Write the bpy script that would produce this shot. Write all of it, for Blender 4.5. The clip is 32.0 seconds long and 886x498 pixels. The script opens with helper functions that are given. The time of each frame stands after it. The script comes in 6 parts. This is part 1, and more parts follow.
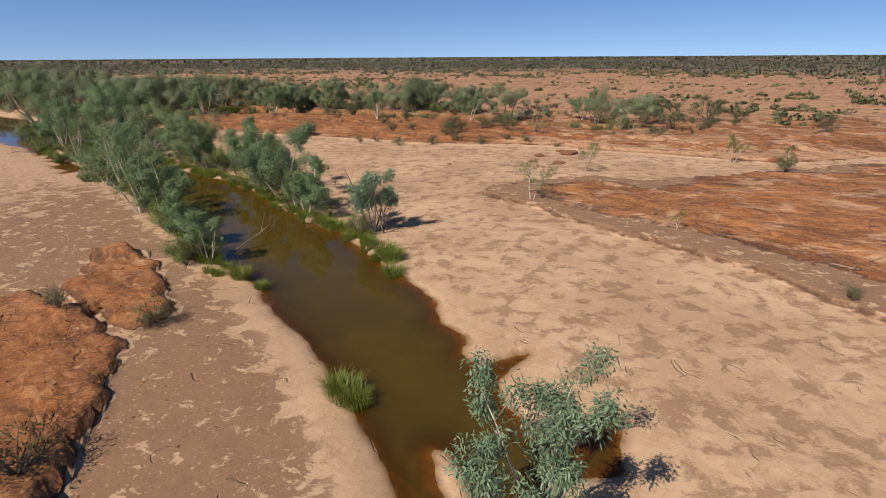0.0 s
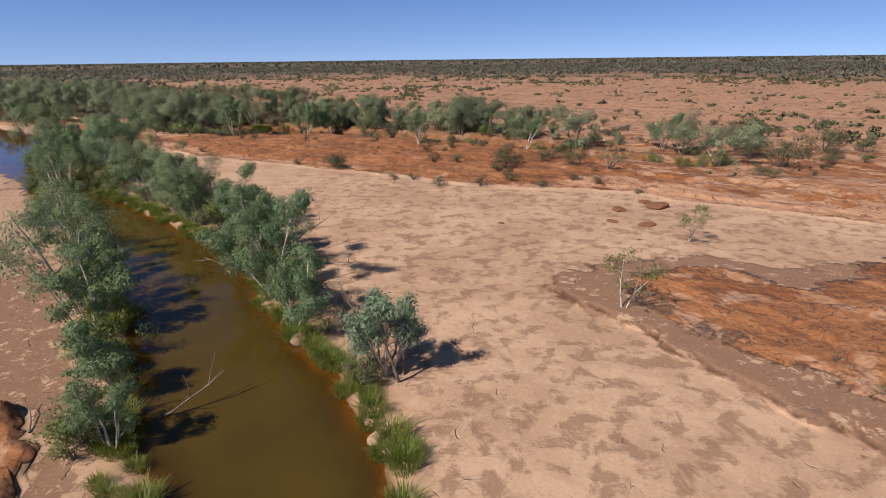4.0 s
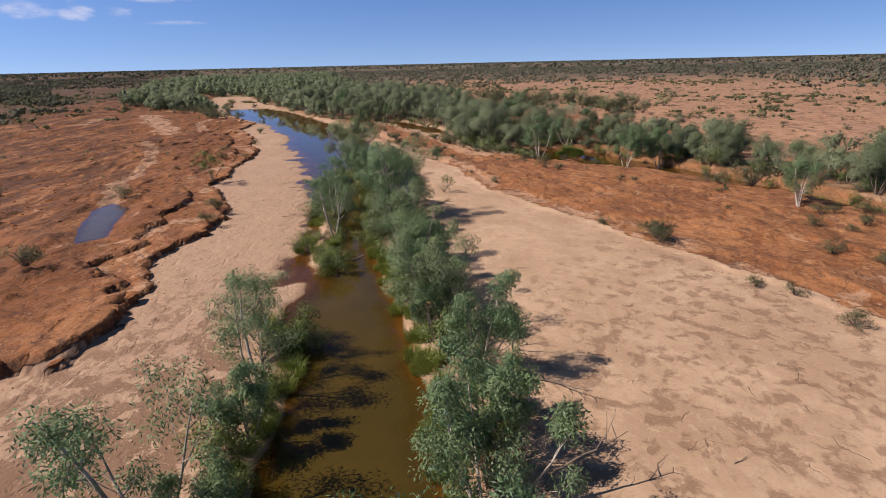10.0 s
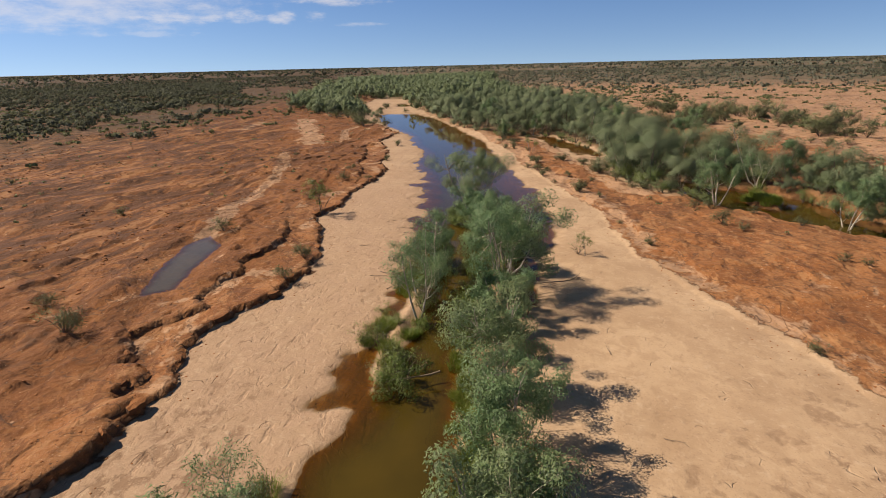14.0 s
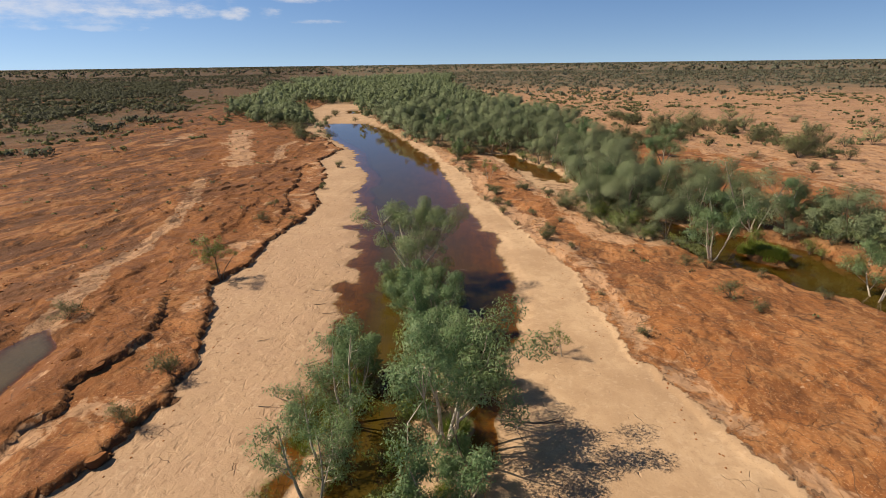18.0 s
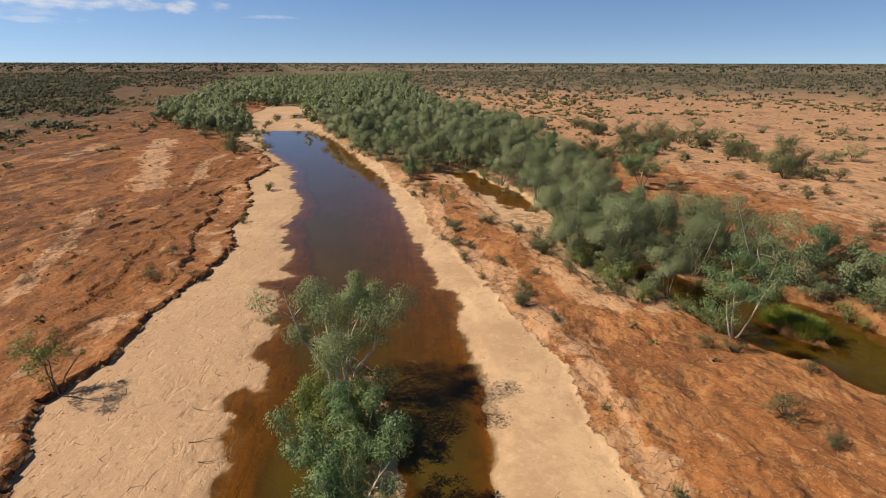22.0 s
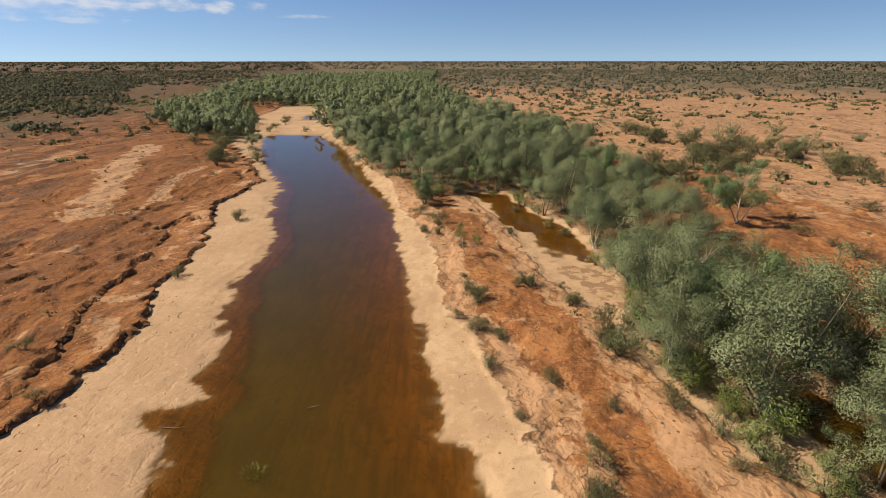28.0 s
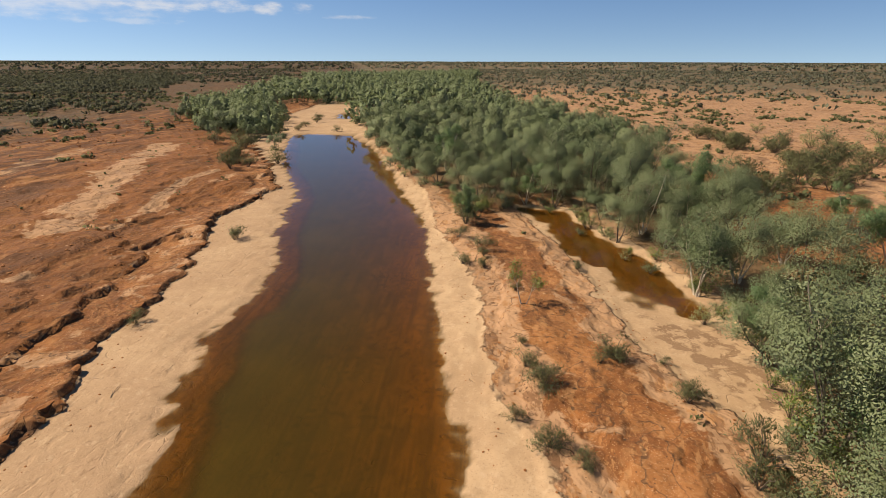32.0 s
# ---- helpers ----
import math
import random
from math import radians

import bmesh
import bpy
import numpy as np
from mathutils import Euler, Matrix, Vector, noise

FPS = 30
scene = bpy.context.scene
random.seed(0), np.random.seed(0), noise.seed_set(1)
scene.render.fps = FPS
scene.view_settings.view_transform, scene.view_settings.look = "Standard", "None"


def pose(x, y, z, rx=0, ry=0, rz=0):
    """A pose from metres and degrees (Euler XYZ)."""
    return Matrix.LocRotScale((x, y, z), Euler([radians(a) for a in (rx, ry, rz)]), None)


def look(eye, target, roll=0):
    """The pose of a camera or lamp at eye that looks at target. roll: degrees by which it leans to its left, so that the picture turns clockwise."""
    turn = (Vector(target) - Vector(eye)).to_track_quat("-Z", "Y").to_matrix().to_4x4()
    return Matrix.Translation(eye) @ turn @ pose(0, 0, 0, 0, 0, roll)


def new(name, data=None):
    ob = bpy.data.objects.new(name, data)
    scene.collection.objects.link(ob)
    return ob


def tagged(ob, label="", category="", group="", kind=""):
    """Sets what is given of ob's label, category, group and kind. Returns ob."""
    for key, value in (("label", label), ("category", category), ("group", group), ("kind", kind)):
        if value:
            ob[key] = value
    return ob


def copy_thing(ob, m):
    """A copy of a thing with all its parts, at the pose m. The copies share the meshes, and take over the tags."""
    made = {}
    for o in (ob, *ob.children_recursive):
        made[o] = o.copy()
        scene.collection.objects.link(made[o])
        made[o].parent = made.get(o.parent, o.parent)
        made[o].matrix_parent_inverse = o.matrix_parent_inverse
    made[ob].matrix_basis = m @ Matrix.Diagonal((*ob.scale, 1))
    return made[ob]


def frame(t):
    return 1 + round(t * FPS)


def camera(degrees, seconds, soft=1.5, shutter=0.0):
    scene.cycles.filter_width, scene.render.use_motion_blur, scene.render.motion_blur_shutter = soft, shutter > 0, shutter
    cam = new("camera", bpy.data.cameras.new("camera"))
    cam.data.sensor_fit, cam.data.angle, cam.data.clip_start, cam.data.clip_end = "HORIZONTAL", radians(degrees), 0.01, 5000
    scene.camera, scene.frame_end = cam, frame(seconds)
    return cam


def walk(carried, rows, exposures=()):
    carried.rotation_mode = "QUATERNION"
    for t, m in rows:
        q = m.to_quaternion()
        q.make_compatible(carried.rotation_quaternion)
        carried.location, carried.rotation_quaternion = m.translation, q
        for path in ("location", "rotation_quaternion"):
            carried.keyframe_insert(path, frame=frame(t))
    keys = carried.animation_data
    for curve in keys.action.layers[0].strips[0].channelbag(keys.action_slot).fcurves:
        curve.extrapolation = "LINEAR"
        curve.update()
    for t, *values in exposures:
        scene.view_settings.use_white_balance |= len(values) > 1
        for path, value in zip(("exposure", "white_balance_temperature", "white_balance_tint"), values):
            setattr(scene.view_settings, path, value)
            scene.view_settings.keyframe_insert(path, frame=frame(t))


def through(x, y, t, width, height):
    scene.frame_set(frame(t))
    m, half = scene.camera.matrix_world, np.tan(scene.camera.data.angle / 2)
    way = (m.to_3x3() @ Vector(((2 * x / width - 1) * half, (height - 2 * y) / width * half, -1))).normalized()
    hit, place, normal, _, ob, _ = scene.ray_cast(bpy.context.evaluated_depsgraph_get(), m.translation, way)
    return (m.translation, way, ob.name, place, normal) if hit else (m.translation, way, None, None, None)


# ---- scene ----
cam = camera(79.54, 32.0, 0.6)
# seconds, eye x y z, turn x y z
ROWS = [
    (0.0, 0.000, -0.000, 10.350, 70.108, 0.328, -0.285),
    (0.5, 0.123, 1.672, 10.607, 70.157, 0.368, 0.637),
    (1.0, 0.240, 3.373, 10.859, 70.185, 0.398, 1.282),
    (1.5, 0.317, 5.043, 11.094, 70.195, 0.390, 1.965),
    (2.0, 0.319, 6.700, 11.331, 70.221, 0.418, 2.764),
    (2.5, 0.279, 8.354, 11.577, 70.235, 0.446, 3.493),
    (4.5, -0.347, 14.769, 12.431, 70.331, 0.682, 6.226),
    (5.0, -0.695, 16.433, 12.585, 70.263, 0.724, 8.317),
    (5.5, -1.133, 18.027, 12.711, 70.263, 0.800, 11.478),
    (6.0, -1.625, 19.601, 12.805, 70.324, 0.883, 15.190),
    (6.5, -2.163, 21.140, 12.909, 70.398, 0.924, 18.345),
    (7.0, -2.725, 22.610, 13.054, 70.449, 0.992, 21.603),
    (7.5, -3.344, 24.073, 13.196, 70.469, 1.023, 24.139),
    (8.0, -4.015, 25.615, 13.294, 70.518, 1.056, 26.404),
    (8.5, -4.652, 27.155, 13.424, 70.567, 1.080, 28.817),
    (9.0, -5.232, 28.725, 13.572, 70.591, 1.143, 31.670),
    (9.5, -5.829, 30.283, 13.720, 70.663, 1.201, 35.070),
    (10.0, -6.463, 31.810, 13.949, 70.654, 1.252, 38.115),
    (10.5, -7.201, 33.327, 14.174, 70.671, 1.273, 40.695),
    (11.0, -7.971, 34.845, 14.421, 70.675, 1.317, 43.680),
    (11.5, -8.819, 36.340, 14.644, 70.701, 1.389, 47.009),
    (12.0, -9.710, 37.752, 14.903, 70.722, 1.366, 49.673),
    (12.5, -10.637, 39.134, 15.172, 70.756, 1.362, 51.694),
    (13.0, -11.606, 40.507, 15.482, 70.793, 1.319, 53.211),
    (13.5, -12.569, 41.854, 15.779, 70.832, 1.312, 54.319),
    (14.0, -13.578, 43.208, 16.083, 70.827, 1.328, 54.807),
    (14.5, -14.692, 44.600, 16.366, 70.798, 1.355, 54.948),
    (16.5, -19.817, 49.619, 17.393, 70.740, 0.899, 53.685),
    (17.0, -21.110, 50.748, 17.643, 70.730, 0.832, 52.732),
    (17.5, -22.357, 51.921, 17.858, 70.694, 0.754, 51.583),
    (18.0, -23.582, 53.175, 18.038, 70.678, 0.710, 50.632),
    (18.5, -24.912, 54.455, 18.199, 70.700, 0.634, 49.707),
    (19.0, -26.208, 55.697, 18.407, 70.684, 0.526, 49.106),
    (19.5, -27.482, 56.860, 18.582, 70.674, 0.435, 48.805),
    (20.0, -28.760, 58.022, 18.759, 70.648, 0.329, 48.251),
    (20.5, -30.022, 59.226, 18.902, 70.605, 0.180, 47.219),
    (21.0, -31.290, 60.480, 18.966, 70.608, 0.063, 46.543),
    (21.5, -32.514, 61.741, 19.051, 70.569, -0.024, 46.308),
    (22.0, -33.752, 62.984, 19.125, 70.528, -0.098, 46.111),
    (22.5, -34.959, 64.236, 19.154, 70.491, -0.151, 46.070),
    (23.0, -36.162, 65.431, 19.187, 70.452, -0.175, 46.057),
    (23.5, -37.334, 66.580, 19.232, 70.386, -0.213, 46.260),
    (24.0, -38.530, 67.762, 19.226, 70.324, -0.203, 46.466),
    (24.5, -39.734, 68.976, 19.195, 70.279, -0.198, 46.788),
    (25.0, -40.919, 70.246, 19.111, 70.289, -0.123, 47.464),
    (25.5, -42.113, 71.512, 19.028, 70.330, -0.065, 47.925),
    (27.5, -47.252, 77.240, 18.331, 70.347, 0.087, 49.252),
    (28.0, -48.618, 78.493, 18.102, 70.380, 0.038, 49.341),
    (28.5, -49.938, 79.586, 17.919, 70.370, -0.048, 49.667),
    (29.0, -51.226, 80.630, 17.751, 70.359, -0.079, 50.130),
    (29.5, -52.522, 81.684, 17.601, 70.360, -0.135, 50.883),
    (30.0, -53.808, 82.714, 17.433, 70.356, -0.167, 51.795),
    (30.5, -55.138, 83.742, 17.233, 70.345, -0.178, 52.265),
    (31.0, -56.438, 84.697, 17.017, 70.364, -0.178, 52.520),
    (31.5, -57.846, 85.620, 16.802, 70.364, -0.170, 52.997),
    (32.0, -59.295, 86.511, 16.566, 70.421, -0.148, 53.546),
]
EXPOSURES = [(0.0, -0.04, 7200, 16), (2.5, -0.04, 7100, 17), (5.0, -0.06, 6750, 27), (9.0, -0.06, 6750, 25), (12.5, -0.04, 7500, 16), (20.0, 0.07, 8250, 12), (32.0, 0.10, 8600, 11)]
walk(cam, [(t, pose(x, y, z, rx, ry, rz)) for t, x, y, z, rx, ry, rz in ROWS], EXPOSURES)

# ---------------------------------------------------------------- sky and sun
SUN_FROM = Vector((-0.68, -0.73, 0)).normalized()
SUN_UP = radians(46)

world = bpy.data.worlds.new("outback_sky")
scene.world = world
world.use_nodes = True
wn, wl = world.node_tree.nodes, world.node_tree.links
wn.clear()
sky = wn.new("ShaderNodeTexSky")
sky.sky_type = "NISHITA"
sky.sun_disc = False
sky.sun_elevation = SUN_UP
sky.sun_rotation = math.atan2(SUN_FROM.x, SUN_FROM.y)
sky.air_density, sky.dust_density, sky.ozone_density = 1.0, 0.15, 1.5
# thin fair-weather cloud, low in the west, on a flat layer overhead
geo = wn.new("ShaderNodeTexCoord")
sep = wn.new("ShaderNodeSeparateXYZ")
wl.new(geo.outputs["Generated"], sep.inputs[0])


def wmath(op, a, b=None, c=None):
    n = wn.new("ShaderNodeMath")
    n.operation = op
    for i, v in enumerate((a, b, c)):
        if v is None:
            continue
        if isinstance(v, (int, float)):
            n.inputs[i].default_value = v
        else:
            wl.new(v, n.inputs[i])
    return n.outputs[0]


azim = wmath("ARCTAN2", sep.outputs[0], sep.outputs[1])
elev = wmath("ARCSINE", sep.outputs[2])
# the clear dry air keeps its blue down to the horizon
lift = wn.new("ShaderNodeCombineXYZ")
for i in (0, 1):
    wl.new(sep.outputs[i], lift.inputs[i])
wl.new(wmath("ADD", wmath("MULTIPLY", wmath("MAXIMUM", sep.outputs[2], 0.0), 1.4), 0.17), lift.inputs[2])
wl.new(lift.outputs[0], sky.inputs["Vector"])
comb = wn.new("ShaderNodeCombineXYZ")
wl.new(wmath("MULTIPLY", azim, 16.0), comb.inputs[0])
wl.new(wmath("MULTIPLY", elev, 46.0), comb.inputs[1])
puff = wn.new("ShaderNodeTexNoise")
puff.inputs["Scale"].default_value = 1.3
puff.inputs["Detail"].default_value = 7.0
puff.inputs["Roughness"].default_value = 0.62
wl.new(comb.outputs[0], puff.inputs["Vector"])


def wramp(v, lo, hi):
    n = wn.new("ShaderNodeMapRange")
    n.interpolation_type = "SMOOTHSTEP"
    wl.new(v, n.inputs[0])
    n.inputs[1].default_value, n.inputs[2].default_value = lo, hi
    return n.outputs[0]


def cloud_bank(az, el, wide, tall, lo, hi, weight):
    """A soft oval of sky, broken up by the noise."""
    da, de = wmath("DIVIDE", wmath("SUBTRACT", azim, az), wide), wmath("DIVIDE", wmath("SUBTRACT", elev, el), tall)
    near = wmath("SUBTRACT", 1.0, wmath("ADD", wmath("MULTIPLY", da, da), wmath("MULTIPLY", de, de)))
    body = wmath("ADD", wmath("MULTIPLY", wmath("MAXIMUM", near, -1.0), 0.32), puff.outputs[0])
    return wmath("MULTIPLY", wramp(body, lo, hi), weight)


# a broad thin sheet, a row of small puffs under it, a bright bar above, and wisps
banks_of_cloud = [(-1.56, 0.098, 0.30, 0.040, 0.42, 1.0, 0.85), (-1.40, 0.078, 0.11, 0.013, 0.58, 0.92, 0.8), (-1.285, 0.082, 0.045, 0.016, 0.58, 1.0, 0.95),
                  (-1.225, 0.079, 0.035, 0.012, 0.58, 1.0, 0.95), (-1.175, 0.080, 0.030, 0.013, 0.58, 1.0, 0.95), (-1.13, 0.104, 0.10, 0.010, 0.56, 1.0, 0.95),
                  (-1.09, 0.067, 0.06, 0.005, 0.62, 0.92, 0.45), (-1.45, 0.054, 0.16, 0.007, 0.66, 0.95, 0.40), (-1.70, 0.16, 0.36, 0.05, 0.56, 0.84, 0.6)]
cover = cloud_bank(*banks_of_cloud[0])
for one in banks_of_cloud[1:]:
    cover = wmath("MAXIMUM", cover, cloud_bank(*one))
white = wn.new("ShaderNodeMix")
white.data_type = "RGBA"
wl.new(wmath("MULTIPLY", cover, 0.55), white.inputs["Factor"])
tone = wn.new("ShaderNodeHueSaturation")
tone.inputs["Saturation"].default_value = 1.22
wl.new(sky.outputs[0], tone.inputs["Color"])
tint = wn.new("ShaderNodeMix")
tint.data_type, tint.blend_type = "RGBA", "MULTIPLY"
tint.inputs["Factor"].default_value = 1.0
wl.new(tone.outputs[0], tint.inputs["A"])
tint.inputs["B"].default_value = (0.95, 1.02, 1.16, 1)
# paler and brighter low down, deep overhead
fade = wn.new("ShaderNodeMix")
fade.data_type, fade.blend_type = "RGBA", "MULTIPLY"
fade.inputs["Factor"].default_value = 1.0
wl.new(tint.outputs["Result"], fade.inputs["A"])
grade = wn.new("ShaderNodeMix")
grade.data_type = "RGBA"
high = wn.new("ShaderNodeMapRange")
wl.new(elev, high.inputs[0])
high.inputs[1].default_value, high.inputs[2].default_value = 0.0, 0.13
wl.new(high.outputs[0], grade.inputs["Factor"])
grade.inputs["A"].default_value, grade.inputs["B"].default_value = (1.40, 1.28, 1.20, 1), (1.22, 1.22, 1.25, 1)
deep = wn.new("ShaderNodeMix")
deep.data_type = "RGBA"
higher = wn.new("ShaderNodeMapRange")
wl.new(elev, higher.inputs[0])
higher.inputs[1].default_value, higher.inputs[2].default_value = 0.14, 0.55
wl.new(higher.outputs[0], deep.inputs["Factor"])
wl.new(grade.outputs["Result"], deep.inputs["A"])
deep.inputs["B"].default_value = (0.62, 0.52, 0.46, 1)
wl.new(deep.outputs["Result"], fade.inputs["B"])
wl.new(fade.outputs["Result"], white.inputs["A"])
white.inputs["B"].default_value = (8.5, 8.7, 9.2, 1)
back = wn.new("ShaderNodeBackground")
back.inputs["Strength"].default_value = 0.105
wl.new(white.outputs["Result"], back.inputs["Color"])
wout = wn.new("ShaderNodeOutputWorld")
wl.new(back.outputs[0], wout.inputs[0])

sun = new("sun", bpy.data.lights.new("sun", "SUN"))
sun.data.energy, sun.data.angle, sun.data.color = 4.8, radians(0.53), (1.0, 0.95, 0.87)
sun.matrix_world = look((SUN_FROM.x * math.cos(SUN_UP) * 100, SUN_FROM.y * math.cos(SUN_UP) * 100, math.sin(SUN_UP) * 100), (0, 0, 0))


# ---------------------------------------------------------------- materials
class Nodes:
    """A short way to write node trees."""

    def __init__(self, name):
        self.mat = bpy.data.materials.new(name)
        self.mat.use_nodes = True
        self.t = self.mat.node_tree
        self.t.nodes.clear()
        self.pos = self.t.nodes.new("ShaderNodeNewGeometry").outputs["Position"]

    def put(self, socket, v):
        if isinstance(v, bpy.types.NodeSocket):
            self.t.links.new(v, socket)
        elif isinstance(v, tuple) and len(v) == 3 and socket.type == "RGBA":
            socket.default_value = (*v, 1)
        else:
            socket.default_value = v

    def noise(self, scale, detail=4.0, rough=0.55, vec=None, distort=0.0):
        n = self.t.nodes.new("ShaderNodeTexNoise")
        self.put(n.inputs["Vector"], vec or self.pos)
        n.inputs["Scale"].default_value, n.inputs["Detail"].default_value = scale, detail
        n.inputs["Roughness"].default_value, n.inputs["Distortion"].default_value = rough, distort
        return n.outputs[0]

    def cracks(self, scale, vec=None):
        n = self.t.nodes.new("ShaderNodeTexVoronoi")
        n.feature = "DISTANCE_TO_EDGE"
        self.put(n.inputs["Vector"], vec or self.pos)
        n.inputs["Scale"].default_value = scale
        return n.outputs["Distance"]

    def stretch(self, sx, sy, sz, turn=0.0):
        n = self.t.nodes.new("ShaderNodeMapping")
        self.put(n.inputs["Vector"], self.pos)
        n.vector_type = "TEXTURE"
        n.inputs["Scale"].default_value = (sx, sy, sz)
        n.inputs["Rotation"].default_value = (0, 0, turn)
        return n.outputs[0]

    def math(self, op, a, b=0.0, c=0.0):
        n = self.t.nodes.new("ShaderNodeMath")
        n.operation = op
        for i, v in enumerate((a, b, c)):
            self.put(n.inputs[i], v)
        return n.outputs[0]

    def ramp(self, v, lo, hi, to0=0.0, to1=1.0):
        n = self.t.nodes.new("ShaderNodeMapRange")
        n.interpolation_type = "SMOOTHSTEP"
        for i, w in enumerate((v, lo, hi, to0, to1)):
            self.put(n.inputs[i], w)
        return n.outputs[0]

    def mix(self, f, a, b):
        n = self.t.nodes.new("ShaderNodeMix")
        n.data_type = "RGBA"
        self.put(n.inputs["Factor"], f)
        self.put(n.inputs["A"], a)
        self.put(n.inputs["B"], b)
        return n.outputs["Result"]

    def attr(self, name):
        n = self.t.nodes.new("ShaderNodeAttribute")
        n.attribute_name = name
        return n.outputs["Fac"]

    def each(self):
        return self.t.nodes.new("ShaderNodeObjectInfo").outputs["Random"]

    def island(self):
        return self.t.nodes.new("ShaderNodeNewGeometry").outputs["Random Per Island"]

    def bump(self, height, strength, distance):
        n = self.t.nodes.new("ShaderNodeBump")
        self.put(n.inputs["Height"], height)
        n.inputs["Strength"].default_value, n.inputs["Distance"].default_value = strength, distance
        return n.outputs[0]

    def shader(self, kind, **kw):
        n = self.t.nodes.new(kind)
        for k, v in kw.items():
            self.put(n.inputs[k.replace("_", " ")], v)
        return n.outputs[0]

    def blend(self, f, a, b):
        n = self.t.nodes.new("ShaderNodeMixShader")
        self.put(n.inputs[0], f)
        self.put(n.inputs[1], a)
        self.put(n.inputs[2], b)
        return n.outputs[0]

    def done(self, shader):
        out = self.t.nodes.new("ShaderNodeOutputMaterial")
        self.t.links.new(shader, out.inputs[0])
        return self.mat


def make_earth():
    n = Nodes("riverbed_and_plain")
    big = n.noise(0.09, 5, 0.6)
    mid = n.noise(0.45, 5, 0.6)
    fine = n.noise(3.0, 6, 0.65)
    grit = n.noise(22.0, 3, 0.6)
    along = n.stretch(1.15, 0.95, 1.0, 2.45)
    late, amount = n.attr("pink"), n.attr("crust")
    # sand: pale and soft, blotched with thin brown silt; pinker and flaky by the upper reach
    pale = n.mix(n.ramp(n.noise(0.16, 5, 0.6, None, 0.4), 0.36, 0.66), SAND_LIGHT, SAND_DARK)
    pale = n.mix(n.ramp(n.noise(0.9, 5, 0.62, along, 0.6), 0.46, 0.62, 0.0, 0.6), pale, SAND_DARK)
    pale = n.mix(n.math("MULTIPLY", late, n.ramp(mid, 0.35, 0.65, 0.6, 1.0)), pale, SAND_PINK)
    pale = n.mix(n.ramp(n.noise(2.2, 6, 0.7, None, 0.5), 0.55, 0.63, 0.0, 0.42), pale, SAND_PALE)
    pale = n.mix(n.math("MULTIPLY", n.ramp(n.noise(5.0, 5, 0.75), 0.57, 0.65), n.ramp(n.noise(0.33, 3, 0.5), 0.4, 0.6, 0.12, 0.5)), pale, CRUST_A)
    pale = n.mix(n.ramp(n.noise(13.0, 3, 0.65), 0.60, 0.66, 0.0, 0.5), pale, CRUST_A)
    pale = n.mix(n.ramp(n.noise(10.0, 3, 0.65), 0.60, 0.66, 0.0, 0.45), pale, SAND_PALE)
    fleck = n.ramp(n.noise(2.4, 4, 0.6, n.stretch(1.5, 0.7, 1.0, 2.45), 0.3), 0.60, 0.66)
    pale = n.mix(n.math("MULTIPLY", fleck, n.math("MULTIPLY", late, 0.6)), pale, CRUST_A)
    warp = n.t.nodes.new("ShaderNodeVectorMath")
    warp.operation = "MULTIPLY_ADD"
    wob = n.t.nodes.new("ShaderNodeTexNoise")
    wob.inputs["Scale"].default_value = 0.8
    n.put(wob.inputs["Vector"], n.pos)
    n.t.links.new(wob.outputs["Color"], warp.inputs[0])
    warp.inputs[1].default_value = (1.3, 1.3, 0.0)
    n.t.links.new(n.pos, warp.inputs[2])
    cleft = n.math("MULTIPLY", n.ramp(n.cracks(0.75, warp.outputs[0]), 0.006, 0.03, 1.0, 0.0), n.ramp(n.noise(0.8, 3, 0.5), 0.60, 0.66))
    pale = n.mix(n.math("MULTIPLY", cleft, n.ramp(late, 0.2, 1.0, 0.0, 0.5)), pale, CRUST_B)
    # thin mud crust over it, with holes that show the sand, and pale flakes
    flake = n.noise(0.95, 7, 0.62, None, 0.35)
    thin = n.ramp(n.math("ADD", flake, n.math("MULTIPLY", n.math("SUBTRACT", amount, 0.5), 0.42)), n.ramp(amount, 0.2, 0.7, 0.44, 0.51), n.ramp(amount, 0.2, 0.7, 0.66, 0.57))
    crust = n.mix(fine, CRUST_A, CRUST_B)
    crust = n.mix(n.ramp(n.noise(1.3, 7, 0.72, along, 0.4), 0.575, 0.615, 0.0, 0.85), crust, SAND_LIGHT)
    crust = n.mix(n.ramp(n.noise(7.0, 4, 0.7), 0.61, 0.66, 0.0, 0.8), crust, SAND_LIGHT)
    crust = n.mix(n.ramp(n.noise(6.3, 4, 0.7), 0.60, 0.68, 0.0, 0.6), crust, SPECK_AND_SHADE)
    sand = n.mix(n.math("MULTIPLY", thin, n.ramp(amount, 0.02, 0.8, 0.15, 0.9)), pale, crust)
    # red earth: clay sheets each of its own tone, with gravel, and washed pale places
    red = n.mix(n.ramp(big, 0.35, 0.65), RED_A, RED_B)
    red = n.mix(n.math("MULTIPLY", n.attr("old"), 0.6), red, RED_OLD)
    old = n.attr("old")
    new_side = n.math("SUBTRACT", 1.0, n.math("MULTIPLY", old, 0.62))
    red = n.mix(n.math("MULTIPLY", n.ramp(n.attr("tone"), 0.0, 0.9, 0.0, 0.40), new_side), red, RED_PALE)
    red = n.mix(n.ramp(n.attr("tone"), 0.0, -0.9, 0.0, 0.40), red, RED_DARK)
